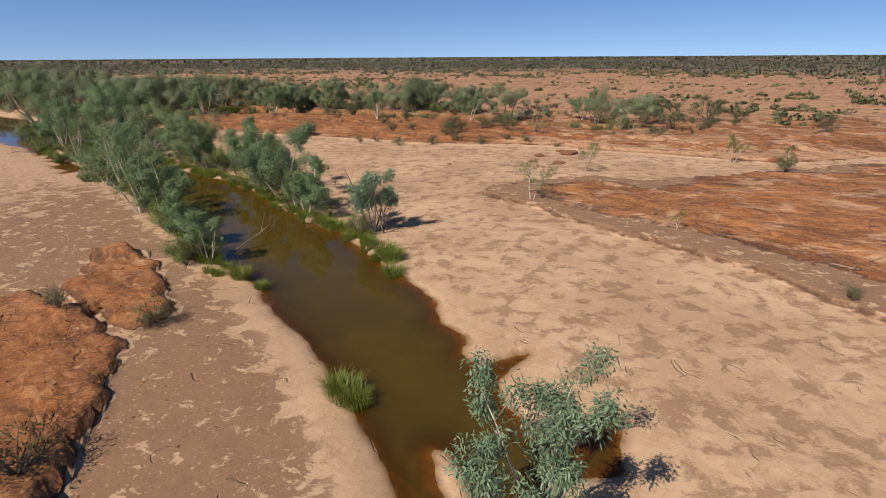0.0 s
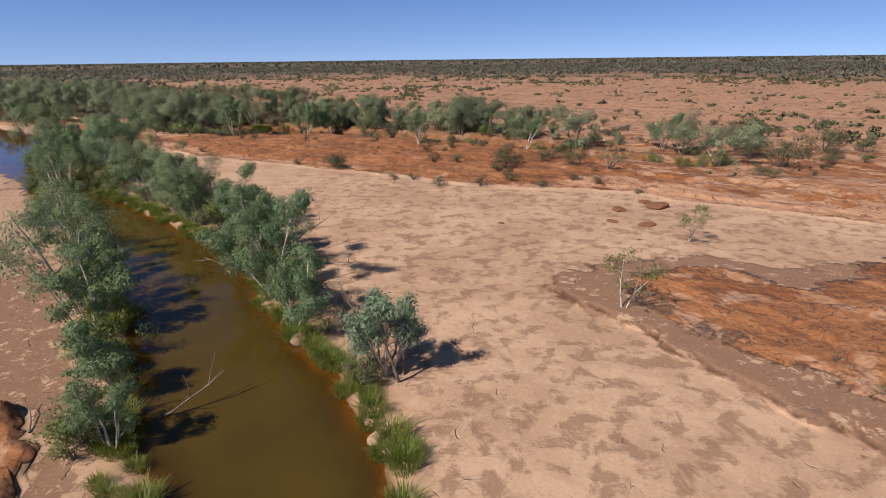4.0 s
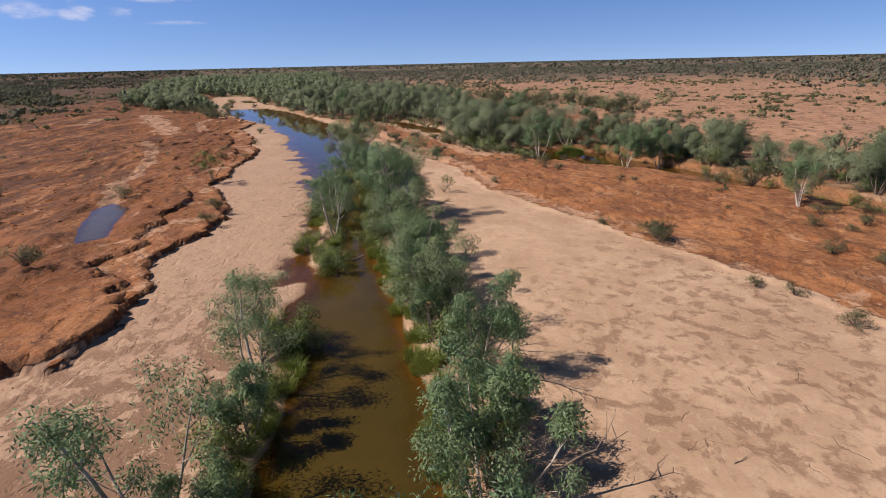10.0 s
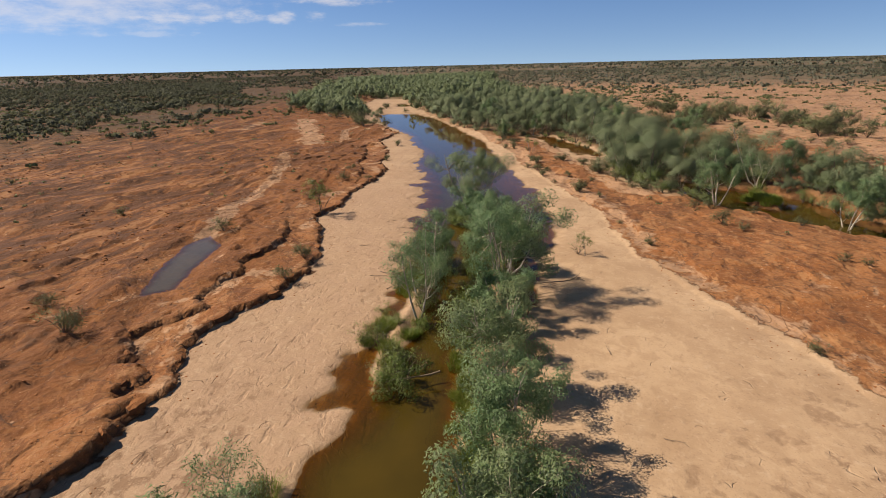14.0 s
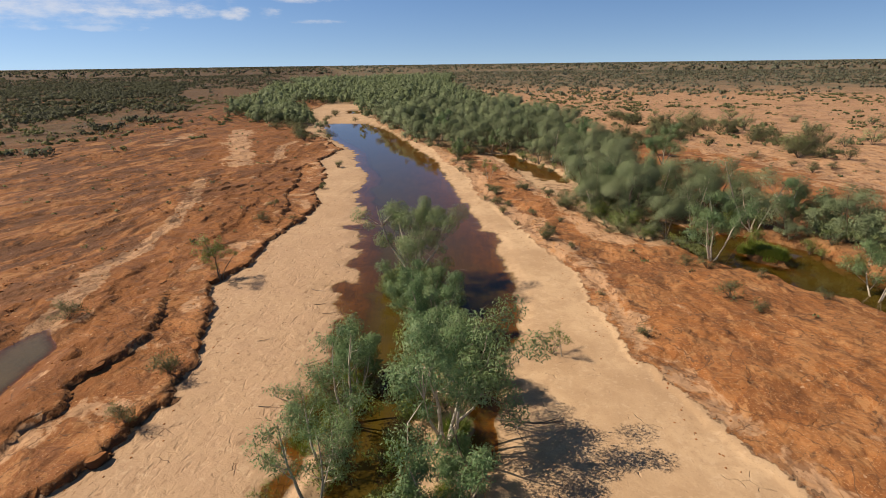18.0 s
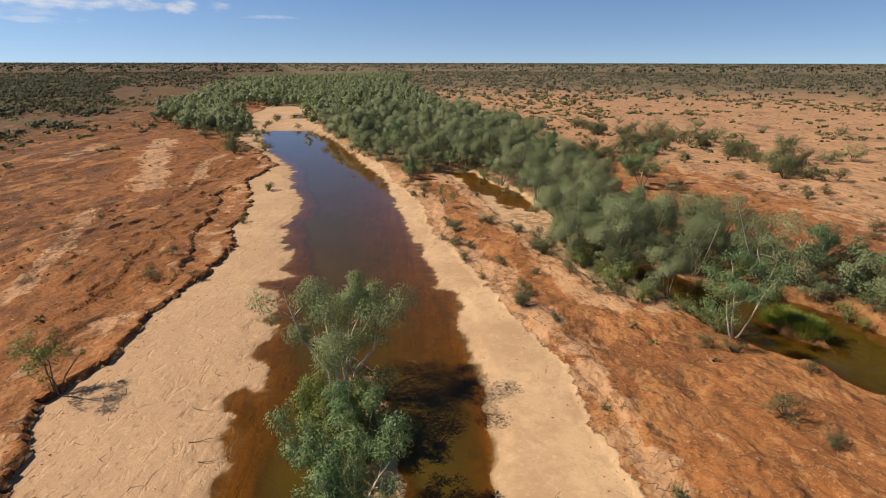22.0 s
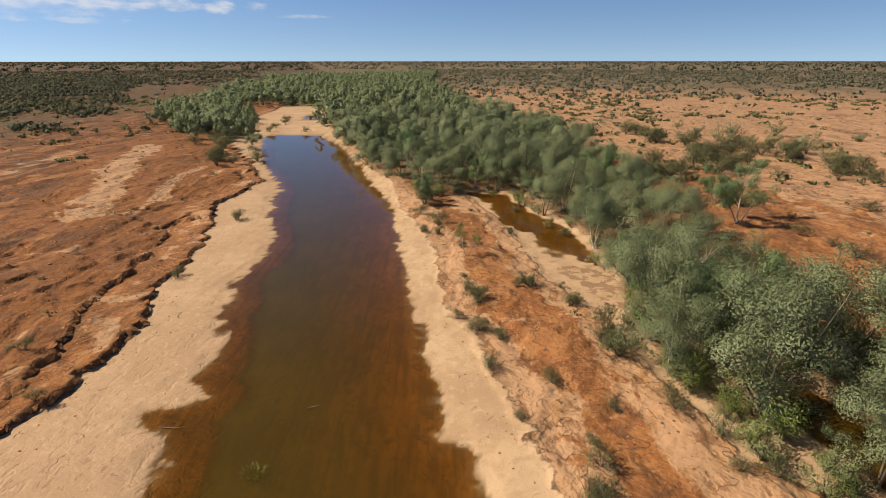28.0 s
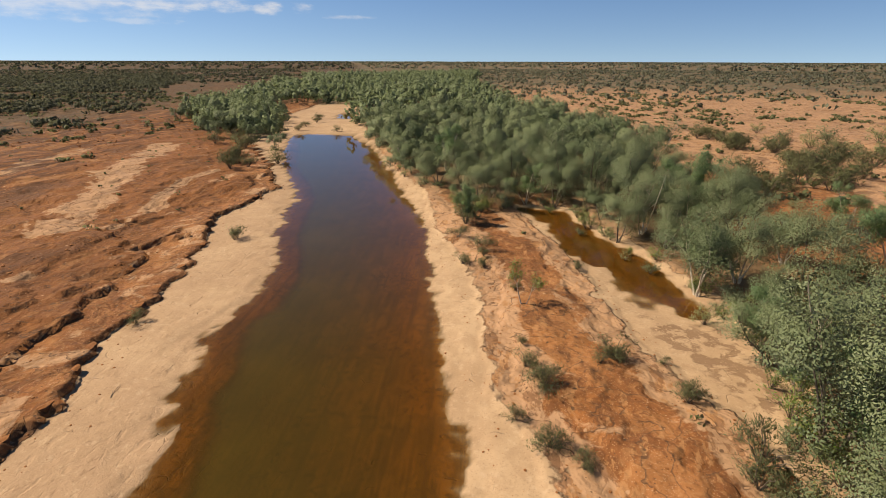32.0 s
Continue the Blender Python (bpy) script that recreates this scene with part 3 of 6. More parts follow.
# foot of the eroded bank on either side
SCARP_LEFT = [(-9.0, -40), (-9.0, 8), (-9.8, 12.1), (-10.4, 14.5), (-11.4, 16.5), (-12.9, 17.8), (-15.2, 20.0), (-18.0, 21.4), (-22, 20.5), (-30, 23), (-37, 29), (-36.2, 33.5),
              (-35.7, 36.2), (-36.3, 38.6), (-38.3, 42.2), (-40.5, 44.2), (-43.3, 46.1), (-46.6, 47.4), (-49.0, 50.4), (-51.2, 55.2), (-54.0, 57.3), (-58.2, 60.4),
              (-61.7, 61.9), (-68.2, 64.4), (-73, 70), (-79.5, 76), (-85.0, 82.0), (-88.2, 84.2), (-93.5, 86.6), (-103, 92.4), (-109.6, 96.4), (-119, 100), (-123.6, 105.6),
              (-129, 110), (-145, 115), (-165, 119), (-182, 122), (-226, 150), (-262, 178), (-600, 390), (-4800, 2500), (-4800, -4800), (-9, -4800)]
MOUND = [(-16.9, 22.6), (-18.6, 27.6), (-16.7, 28.2), (-14.4, 25.8), (-12.7, 22.2), (-11.3, 20.0), (-12.5, 19.3), (-15.0, 20.9)]
SCARP_RIGHT = [(4800, 60), (80, 52), (44.5, 53.5), (33, 51), (26, 55), (16, 59.4), (13.6, 62.2), (8, 63.9), (2, 63.8), (-5.3, 66.0), (-10.6, 69.2), (-20, 72.8), (-23.4, 74.6),
               (-30.5, 77.0), (-34.9, 79.2), (-38.4, 80.8), (-42.2, 83.5), (-45.2, 85.4), (-48.8, 88.4), (-54, 91.7), (-59.7, 94.4), (-65, 97.0), (-70.2, 99.7),
               (-75.5, 102.0), (-79.4, 104.4), (-84.2, 108.0), (-95, 114.2), (-105, 119), (-117, 125.4), (-137, 132), (-171, 146.4), (-205, 165), (-240, 180), (-600, 402), (-4800, 2520), (-4800, 4800), (4800, 4800)]
LOBE = [(3.3, 40.4), (4.9, 37.8), (7.1, 36.2), (9.3, 32.2), (11.6, 29.4), (12.9, 28.0), (15.7, 24.3), (16.5, 21.5), (17.5, 18.5), (20, 10), (26, 0), (70, -10), (70, 46), (44, 50),
        (33, 48), (20, 44), (16.6, 43.7), (12.9, 45.4), (7.3, 44.8)]
CREEK_SAND = [(-101.5, 129.0), (-90.3, 123.6), (-80.0, 117.0), (-75.2, 113.3), (-67.0, 110.5), (-60.0, 105.2), (-55.0, 102.6), (-51, 103), (-53, 108.5),
              (-60, 113), (-66, 115.5), (-73, 121), (-82, 126), (-99, 134)]
# wide zones used for cover and colour
WOOD = [(-171, 147), (-137, 133), (-117, 127), (-103, 123), (-103, 133), (-98, 133.2), (-89.0, 128.6), (-80.5, 124.8), (-73.4, 121.2), (-69.2, 114.4), (-65.2, 109.6), (-59.4, 105.6), (-53.6, 102.2),
        (-48.5, 102.4), (-49.5, 107.5), (-42, 112.5), (-48, 118), (-55, 121), (-67, 128), (-77, 136), (-89, 147), (-101, 156), (-121, 171), (-150, 187), (-185, 206), (-212, 228), (-350, 325), (-620, 560), (-900, 700), (-900, 420), (-440, 250), (-262, 171), (-246, 183), (-215, 170), (-196, 159)]
WOOD_EAST = [(-47, 103.6), (-40, 102), (-25, 100.5), (-12, 95.5), (5, 85), (14, 79), (26, 73), (31, 76), (18, 86), (6, 95), (-10, 107), (-30, 118), (-46, 115)]
WOOD_WEST = [(-176, 121.5), (-181, 130), (-200, 137), (-241, 151), (-262, 168), (-450, 262), (-560, 300), (-443, 233), (-298, 158), (-230, 122), (-198, 118.5)]


def terraces(x, y):
    """Low broken ledges, worn into the clay, as steps along the contours of a rolling field; and a tone for each sheet."""
    g = fbm(x, y, 17.0, 91, 5) * 3.4 + 0.28 * fbm(x, y, 1.3, 95, 2)
    k = np.floor(g)
    g2 = fbm(x, y, 5.5, 97, 4) * 2.4 + 0.2 * fbm(x, y, 0.8, 98, 2)
    k2 = np.floor(g2)
    worn = step(fbm(x, y, 11.0, 99, 2), -0.25, 0.25)
    z = (k + step(g - k, 0.0, 0.09)) * 0.33 + (k2 + step(g2 - k2, 0.0, 0.10)) * 0.16 * worn
    rim = np.maximum(np.clip(1 - np.abs(g - k - 0.045) / 0.06, 0, 1), np.clip(1 - np.abs(g2 - k2 - 0.05) / 0.07, 0, 1) * worn)
    return z, rim, np.sin(k * 2.4 + k2 * 1.9 * (worn > 0.5) + 0.6)


TRACK = [(-121, 85), (-135, 91), (-154, 97), (-174, 105)]
TRACK_SIDE = [(-119, 90), (-126, 95), (-137, 100), (-141, 105)]
TRACK_WEST = [(-153, 80), (-163, 85), (-176, 92)]
SCRUB_BELTS = [[(-222, 52), (-255, 25), (-300, 0), (-420, -40), (-700, -60), (-700, 190), (-571, 205), (-420, 150), (-303, 126), (-285, 95)], [(-165, 22), (-172, 40), (-200, 52), (-222, 52), (-250, 22), (-230, 5)],
               [(-297, 64), (-330, 88), (-365, 118), (-412, 146), (-564, 183), (-601, 156), (-467, 100), (-391, 69)], [(-241, 62), (-258, 74), (-271, 89), (-293, 93), (-300, 78), (-297, 64)],
               [(-192, 68), (-197, 80), (-213, 82), (-207, 70)], [(-150, 57), (-158, 61), (-169, 68), (-182, 67), (-168, 56)], [(-215, 84), (-211, 95), (-228, 97), (-231, 86)], [(-253, 96), (-247, 110), (-279, 116), (-286, 99)]]
GULLY = [(-66, 52), (-78, 58), (-88, 66), (-98, 71), (-112, 76)]


def lips(x, y):
    """How far each ragged lip of the banks lies behind a place: two on the left, two on the right, one round the mud lobe."""
    n3, n1, n12 = fbm(x, y, 4.5, 3), fbm(x, y, 1.1, 11, 3), fbm(x, y, 14.0, 23, 3)
    n05 = fbm(x, y, 0.55, 19, 2)
    left = np.maximum(inside(x, y, SCARP_LEFT), inside(x, y, MOUND))
    right = np.minimum(inside(x, y, SCARP_RIGHT), -inside(x, y, CREEK_SAND))
    right = np.minimum(right, -inside(x, y, CREEK_HEAD) - 1.0)
    lobe = inside(x, y, LOBE)
    return (left + 1.0 * n3 + 0.62 * n1 + 0.25 * n05, left - 2.6 - 7.0 * n12 + 2.6 * n3 + 0.7 * n1 + 0.3 * n05, right + 0.7 * n3 + 0.5 * n1,
            right - 2.2 - 2.6 * n12 + 1.2 * n3 + 0.6 * n1, lobe + 1.1 * n3 + 0.6 * n1 + 0.3 * n05)


def heights(x, y):
    """Ground height and the marks of its surface, for arrays of places."""
    n3, n1 = fbm(x, y, 4.5, 3), fbm(x, y, 1.1, 11, 3)
    n12, n40 = fbm(x, y, 14.0, 23, 3), fbm(x, y, 55.0, 31, 3)
    river = inside(x, y, RIVER) + (0.55 - 0.15 * step(-x, 26, 40)) * fbm(x, y, 2.0, 41, 3) * step(y, 8, 20) + 0.12 * n1 + 0.75 * fbm(x, y, 0.9, 47, 3) * step(-x, 40, 60)
    at_left = step(outline_distance(x, y, BANK_RIGHT) - outline_distance(x, y, BANK_LEFT), 0, 3) * step(-x, 26, 38)
    river = river + at_left * (0.95 * fbm(x * 0.86 + y * 0.5, (y * 0.86 - x * 0.5) * 0.55, 1.3, 43, 4) - 0.05)
    bars = np.maximum(inside(x, y, BAR), np.maximum(inside(x, y, BAR_LEFT), inside(x, y, ISLET))) + 0.3 * n1
    creek = np.maximum(np.maximum(inside(x, y, CREEK), inside(x, y, CREEK_HEAD)), inside(x, y, POND_FAR)) + (0.8 + 1.0 * step(-x, 66, 74)) * fbm(x, y, 3.0, 51, 3)
    creek = np.minimum(creek, -inside(x, y, REEDBED))
    wet = np.maximum(np.minimum(river, -bars), creek)
    left = np.maximum(inside(x, y, SCARP_LEFT), inside(x, y, MOUND))
    right = np.minimum(inside(x, y, SCARP_RIGHT), -inside(x, y, CREEK_SAND))
    lobe = inside(x, y, LOBE)
    l1, l2, r1, r2, o1 = lips(x, y)
    # sand flats, a few hand-widths above the water
    z = 0.06 + 0.10 * (1 - np.exp(-np.maximum(-wet, 0) / 1.6)) + 0.16 * (1 - np.exp(-np.maximum(-wet, 0) / 14.0)) + 0.035 * n3 + 0.014 * n1
    # the left bank, in ragged steps
    l3 = left - 8.0 - 4.0 * n12 + 2.0 * n3 + 0.5 * n1
    ter, rim, tone = terraces(x, y)
    zl = 0.46 * (0.72 + 0.6 * fbm(x, y, 9.0, 28, 2)) * step(l1, 0, 0.2) + 0.38 * step(l2, 0, 0.25) * step(fbm(x, y, 24.0, 27, 2), -0.35, 0.05) + 0.20 * step(l3, 0, 0.4) + 0.75 * ter * step(left, 1, 6) + 0.06 * n3 * step(l1, 0, 1) + 0.05 * n1 * step(l1, 0, 1) + 0.25 * n40 * step(left, 6, 40)
    # crumbled slabs and clefts on the near mound and its bank
    crag = step(l1, 0.1, 0.7) * (1 - step(y, 30, 36))
    zl = zl + crag * (0.10 * np.floor(fbm(x, y, 3.0, 29, 4) * 5 + 0.5 * n1) / 2.5 - 0.14 * (np.abs(fbm(x, y, 3.6, 37, 4)) < 0.03) + 0.03 * fbm(x, y, 0.5, 39, 2))
    # the right bank, lower and softer
    r3 = right - 9 - 5.0 * n12 + 2.4 * n3
    zr = 0.13 * step(r1, 0, 0.3) + 0.18 * step(r2, 0, 0.35) + 0.20 * step(r3, 0, 0.4) + 0.55 * ter * step(right, 0.5, 5) + (0.05 * n3 + 0.035 * n1) * step(r1, 0, 1) + 0.35 * n40 * step(right, 10, 60) + 0.25 * step(right, 4, 30)
    o2 = lobe - 5 - 3.0 * n12 + 1.5 * n3
    zo = 0.26 * step(o1, 0, 0.22) + 0.20 * step(o2, 0, 0.35) + 0.34 * ter * step(lobe, 1, 5) + 0.05 * n3 * step(o1, 0, 1) + 0.02 * n1
    z = z + zl + zr + zo
    # vegetated bars in the stream
    z = z + 0.28 * step(bars, -0.3, 1.2)
    # bed under water: steep on the left, a long shallow shelf on the right
    shelf = outline_distance(x, y, BANK_RIGHT)
    steep = outline_distance(x, y, BANK_LEFT)
    late, late_left = step(-x, 30, 60), step(-x, 23, 36)
    bed = np.minimum(0.42 * np.maximum(wet, 0) ** 1.1, (1 - late_left) * 0.80 * steep + late_left * (0.05 * steep + 0.32 * np.maximum(steep - 2.0, 0)))
    bed = np.minimum(bed, (0.60 - 0.565 * late) * shelf)
    bed = np.minimum(bed, 0.9) + (0.03 * n3 * late + 0.012 * n1) * step(wet, 0.1, 0.9)
    bed = np.maximum(bed, 0.03 * np.minimum(np.maximum(wet, 0), 1.0))
    bed = np.where(creek > np.minimum(river, -bars), np.minimum((0.03 + 0.17 * step(x, -70, -55)) * np.maximum(creek, 0) + 0.02 + 0.05 * n3, 0.7), bed)
    z = np.where(wet > 0, -np.maximum(bed, 0.07 * np.clip(wet, 0, 0.4)), np.maximum(z, 0.05) * step(-wet, 0.0, 0.6 + 1.2 * late) + 0.09 * np.minimum(-wet, 0.4))
    pool = inside(x, y, POOL) + 0.35 * n3 + 0.3 * n1
    z = np.where(pool > -1.5, z * (1 - step(pool, -1.5, 0)) + (0.84 - 0.2 * step(pool, -0.2, 1.2)) * step(pool, -1.5, 0), z)
    # surface marks
    red = np.maximum(step(l1, -0.4, 0.3), np.maximum(step(r1 - 0.6 * (0.5 + n12), -0.9, 1.3), step(lobe - 2.6 - 6.0 * n12 + 2.6 * n3, -2.0, 2.4) * 0.9))
    red = red * step(np.minimum(-np.minimum(river, -bars), 9.0), -0.2, 0.8)
    swept = np.minimum(outline_distance(x, y, TRACK) / 3.2, np.minimum(outline_distance(x, y, TRACK_SIDE) / 1.2, np.minimum(outline_distance(x, y, TRACK_WEST) / 2.0, outline_distance(x, y, GULLY) / 1.3)))
    wash = step(r1, -1, 1) * (1 - step(right + 1.5 * n12, 1.5, 4.5)) * (0.34 + 0.3 * step(-x, 40, 60)) + 0.20 * step(lobe, 0, 2) + 0.30 * step(x, 2, 18) * step(right, 0, 2) + 0.66 * (1 - step(swept + 0.5 * n3, 0.3, 1.25)) + step(right, 60, 140) * 0.12 * (1 - step(right, 500, 900)) + step(right, 22, 45) * 0.70 + step(l1, 0, 0.5) * (1 - step(l2, 0, 1.5)) * (0.05 + 0.16 * step(-x, 26, 34)) - step(left, 8, 30) * 0.1
    plain = (1 - step(l1, -0.5, 0)) * (1 - step(r1, -0.5, 0))
    early = 1 - step(-x, 14, 34)
    leftside = step(outline_distance(x, y, BANK_RIGHT) - outline_distance(x, y, BANK_LEFT), 0, 4) * (1 - 0.75 * step(-x, 24, 50))
    crust = plain * (0.10 + 0.40 * early + 0.62 * leftside * step(outline_distance(x, y, BANK_LEFT), 0.8, 4.0) + 0.40 * step(o1, -0.1, 0.25))
    crust = crust + 0.5 * step(inside(x, y, CREEK_SAND), 0, 2)
    crust = crust * step(-wet, 0.2, 1.6)
    far = np.hypot(x + 60, y - 70)
    litter = np.maximum(step(far + 70 * n40, 250, 430) * 0.95, np.maximum(step(inside(x, y, WOOD), -2, 5), np.maximum(step(inside(x, y, WOOD_EAST), -1, 4) * 0.6, step(inside(x, y, WOOD_WEST), -2, 5))) * 0.75)
    litter = np.maximum(litter, step(-x - 0.6 * y + 30 * n40, 100, 180) * step(left, 25, 60) * 0.8)
    litter = litter * step(-wet, 0, 1.0) * (1 - step(inside(x, y, CREEK_SAND), -1.5, 0.5))
    damp = np.clip(1 - step(-wet, 0.02, 0.28), 0, 1)
    damp = np.where(wet > 0, 1.0, damp)
    # mask for shade put into the colour along bank lips and ledge rims
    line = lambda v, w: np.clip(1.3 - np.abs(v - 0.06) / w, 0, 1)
    lip_shade = np.maximum(np.maximum(line(l1, 0.18) * 0.85, line(l2, 0.16) * 0.85 * step(fbm(x, y, 24.0, 27, 2), -0.35, 0.05)), line(o1, 0.16))
    lip_shade = np.maximum(lip_shade, 0.75 * rim * step(np.maximum(left, right), 1.5, 5) * step(fbm(x, y, 7.0, 33, 2), -0.1, 0.2))
    lip_shade = lip_shade * step(-wet, 0.1, 1.0) * (pool < -1)
    pink = np.clip(step(outline_distance(x, y, BANK_RIGHT) - outline_distance(x, y, BANK_LEFT), 0, 4) * step(-x, 12, 30) * (1 - 0.5 * step(-x, 70, 95)), 0, 1)
    gibber = step(left + 6 * n12, 5, 17) * step(outline_distance(x, y, TRACK) + 4 * n12, 4, 10) * (0.85 + 0.15 * step(left, 30, 70)) + 0.12 * step(right, 14, 40)
    return z, red, crust, wash, litter, damp, wet, pool, lip_shade, tone, pink, step(left, 1, 6), gibber


def ground_at(x, y):
    return float(heights(np.array([float(x)]), np.array([float(y)]))[0][0])


def ground_many(xy):
    a = np.array(xy, float).reshape(-1, 2)
    return heights(a[:, 0], a[:, 1])[0]


# ---------------------------------------------------------------- mesh helpers
def mesh_from(name, verts, faces, mat, smooth=False):
    """A mesh from arrays: verts n x 3, faces m x k."""
    me = bpy.data.meshes.new(name)
    verts = np.ascontiguousarray(verts, np.float32)
    faces = np.ascontiguousarray(faces, np.int32)
    k = faces.shape[1]
    me.vertices.add(len(verts))
    me.vertices.foreach_set("co", verts.ravel())
    me.loops.add(faces.size)
    me.loops.foreach_set("vertex_index", faces.ravel())
    me.polygons.add(len(faces))
    me.polygons.foreach_set("loop_start", np.arange(0, faces.size, k, dtype=np.int32))
    me.polygons.foreach_set("use_smooth", np.full(len(faces), smooth, bool))
    me.materials.append(mat)
    me.update(calc_edges=True)
    return me


def add_attr(me, name, values):
    me.attributes.new(name, "FLOAT", "POINT").data.foreach_set("value", np.ascontiguousarray(values, np.float32))


def part_np(name, verts, faces, mat, parent=None, label="", smooth=False):
    ob = new(name, mesh_from(name, verts, faces, mat, smooth))
    ob.parent = parent
    if label:
        ob["label"] = label
    return ob


def spread(lo, hi, fine, growth, reach, cap=400.0):
    """Grid lines: even between lo and hi, then ever wider out to reach."""
    mid = list(np.arange(lo, hi, fine))
    up, down, s = [], [], fine
    v = mid[-1]
    while v < reach:
        s = min(s * growth, cap)
        v += s
        up.append(v)
    v, s = lo, fine
    while v > -reach:
        s = min(s * growth, cap)
        v -= s
        down.append(v)
    return np.array(down[::-1] + mid + up)


AX = np.array([-0.77, 0.638])
AX = AX / np.hypot(*AX)
ACROSS = np.array([AX[1], -AX[0]])


def uv_to_xy(u, v):
    return AX[0] * u + ACROSS[0] * v, AX[1] * u + ACROSS[1] * v


def build_ground():
    us, vs = spread(-4, 158, 0.32, 1.08, 4700), spread(-11, 66, 0.19, 1.06, 4700)
    U, V = np.meshgrid(us, vs, indexing="ij")
    x, y = uv_to_xy(U.ravel(), V.ravel())
    z, red, crust, wash, litter, damp, wet, pool, lip_shade, tone, pink, old, gibber = heights(x, y)
    # the lips overhang their foot a little
    for which, reach in ((0, 0.08), (1, 0.08), (3, 0.06), (4, 0.16)):
        d = lips(x, y)[which].reshape(U.shape)
        gu, gv = np.gradient(d, us, axis=0), np.gradient(d, vs, axis=1)
        gl = np.sqrt(gu * gu + gv * gv) + 1e-6
        push = (reach * step(d, 0.04, 0.2) * (1 - step(d, 0.3, 1.1))).ravel() * (wet < -0.6) * step(-x, 26, 34) if which < 2 else (reach * step(d, 0.04, 0.2) * (1 - step(d, 0.3, 1.1))).ravel() * (wet < -0.6)
        dx, dy = uv_to_xy((gu / gl).ravel(), (gv / gl).ravel())
        x, y = x - dx * push, y - dy * push
    idx = np.arange(len(us) * len(vs)).reshape(len(us), len(vs))
    f = np.stack([idx[:-1, :-1], idx[:-1, 1:], idx[1:, 1:], idx[1:, :-1]], -1).reshape(-1, 4)
    me = mesh_from("ground", np.stack([x, y, z], 1), f, EARTH, True)
    for name, v in (("red", red), ("crust", crust), ("wash", wash), ("litter", litter), ("damp", damp), ("lip_shade", lip_shade), ("tone", tone), ("pink", pink), ("old", old), ("gibber", gibber)):
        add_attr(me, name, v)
    ob = tagged(new("ground", me), "pale sandy riverbed between eroded red clay banks and plain", "ground", "", "structure")
    if me.polygons[0].normal.z < 0:
        me.flip_normals()
    return ob


def build_water(name, label, outline, level, cell, mat, rim=2.2):
    """A level sheet over an outline, kept only where the ground lies below it."""
    px, py = [p[0] for p in outline], [p[1] for p in outline]
    xs, ys = np.arange(min(px) - 2, max(px) + 2, cell), np.arange(min(py) - 2, max(py) + 2, cell)
    X, Y = np.meshgrid(xs, ys, indexing="ij")
    x, y = X.ravel(), Y.ravel()
    near = inside(x, y, outline) > -rim
    z = np.full(x.shape, 9.0)
    z[near] = heights(x[near], y[near])[0]
    keep = z < level + 0.03
    idx = np.arange(len(x)).reshape(X.shape)
    f = np.stack([idx[:-1, :-1], idx[1:, :-1], idx[1:, 1:], idx[:-1, 1:]], -1).reshape(-1, 4)
    f = f[keep[f].any(1)]
    used, f = np.unique(f, return_inverse=True)
    f = f.reshape(-1, 4)
    me = mesh_from(name, np.stack([x[used], y[used], np.full(len(used), level)], 1), f, mat, True)
    add_attr(me, "depth", np.maximum(level - np.minimum(z[used], level), 0))
    return tagged(new(name, me), label, "water", "", "structure")


build_ground()
build_water("water_river", "still brown muddy river between pale sand banks", RIVER, 0.0, 0.4, WATER)
build_water("water_creek", "narrow muddy green creek under trees", CREEK, 0.0, 0.5, WATER)
build_water("water_creek_head", "shallow brown creek water beside pale sand", CREEK_HEAD, 0.0, 0.5, WATER)
build_water("water_far_pond", "small far pool beyond a sand bar", POND_FAR, 0.0, 1.0, WATER)
build_water("water_pool", "small grey muddy pool on red clay", POOL, 0.80, 0.3, WATER_POOL, 0.5)


# ---------------------------------------------------------------- plants
def tube(path, radii, sides=5):
    """Vertices and quads of a tapering tube along a path."""
    path = np.asarray(path, float)
    d = np.gradient(path, axis=0)
    d /= np.linalg.norm(d, axis=1, keepdims=True) + 1e-9
    ref = np.where(np.abs(d[:, 2:3]) > 0.9, np.array([[1.0, 0, 0]]), np.array([[0, 0, 1.0]]))
    a = np.cross(d, ref)
    a /= np.linalg.norm(a, axis=1, keepdims=True) + 1e-9
    b = np.cross(d, a)
    ang = np.linspace(0, 2 * math.pi, sides, endpoint=False)
    ring = a[:, None, :] * np.cos(ang)[None, :, None] + b[:, None, :] * np.sin(ang)[None, :, None]
    v = (path[:, None, :] + ring * np.asarray(radii)[:, None, None]).reshape(-1, 3)
    f = []
    for i in range(len(path) - 1):
        for j in range(sides):
            f.append((i * sides + j, i * sides + (j + 1) % sides, (i + 1) * sides + (j + 1) % sides, (i + 1) * sides + j))
    return v, np.array(f)


def join(pieces):
    vs, fs, n = [], [], 0
    for v, f in pieces:
        vs.append(v)
        fs.append(f + n)
        n += len(v)
    return np.concatenate(vs), np.concatenate(fs)


def bend(start, direction, length, n, rng, lift=0.25, wobble=0.12):
    """A crooked path of a limb that lifts as it grows."""
    p, d, out = np.array(start, float), np.array(direction, float), []
    out.append(p.copy())
    for _ in range(n):
        d = d + np.array([0, 0, lift / n * 2]) + rng.normal(0, wobble, 3)
        d /= np.linalg.norm(d)
        p = p + d * length / n
        out.append(p.copy())
    return np.array(out), d


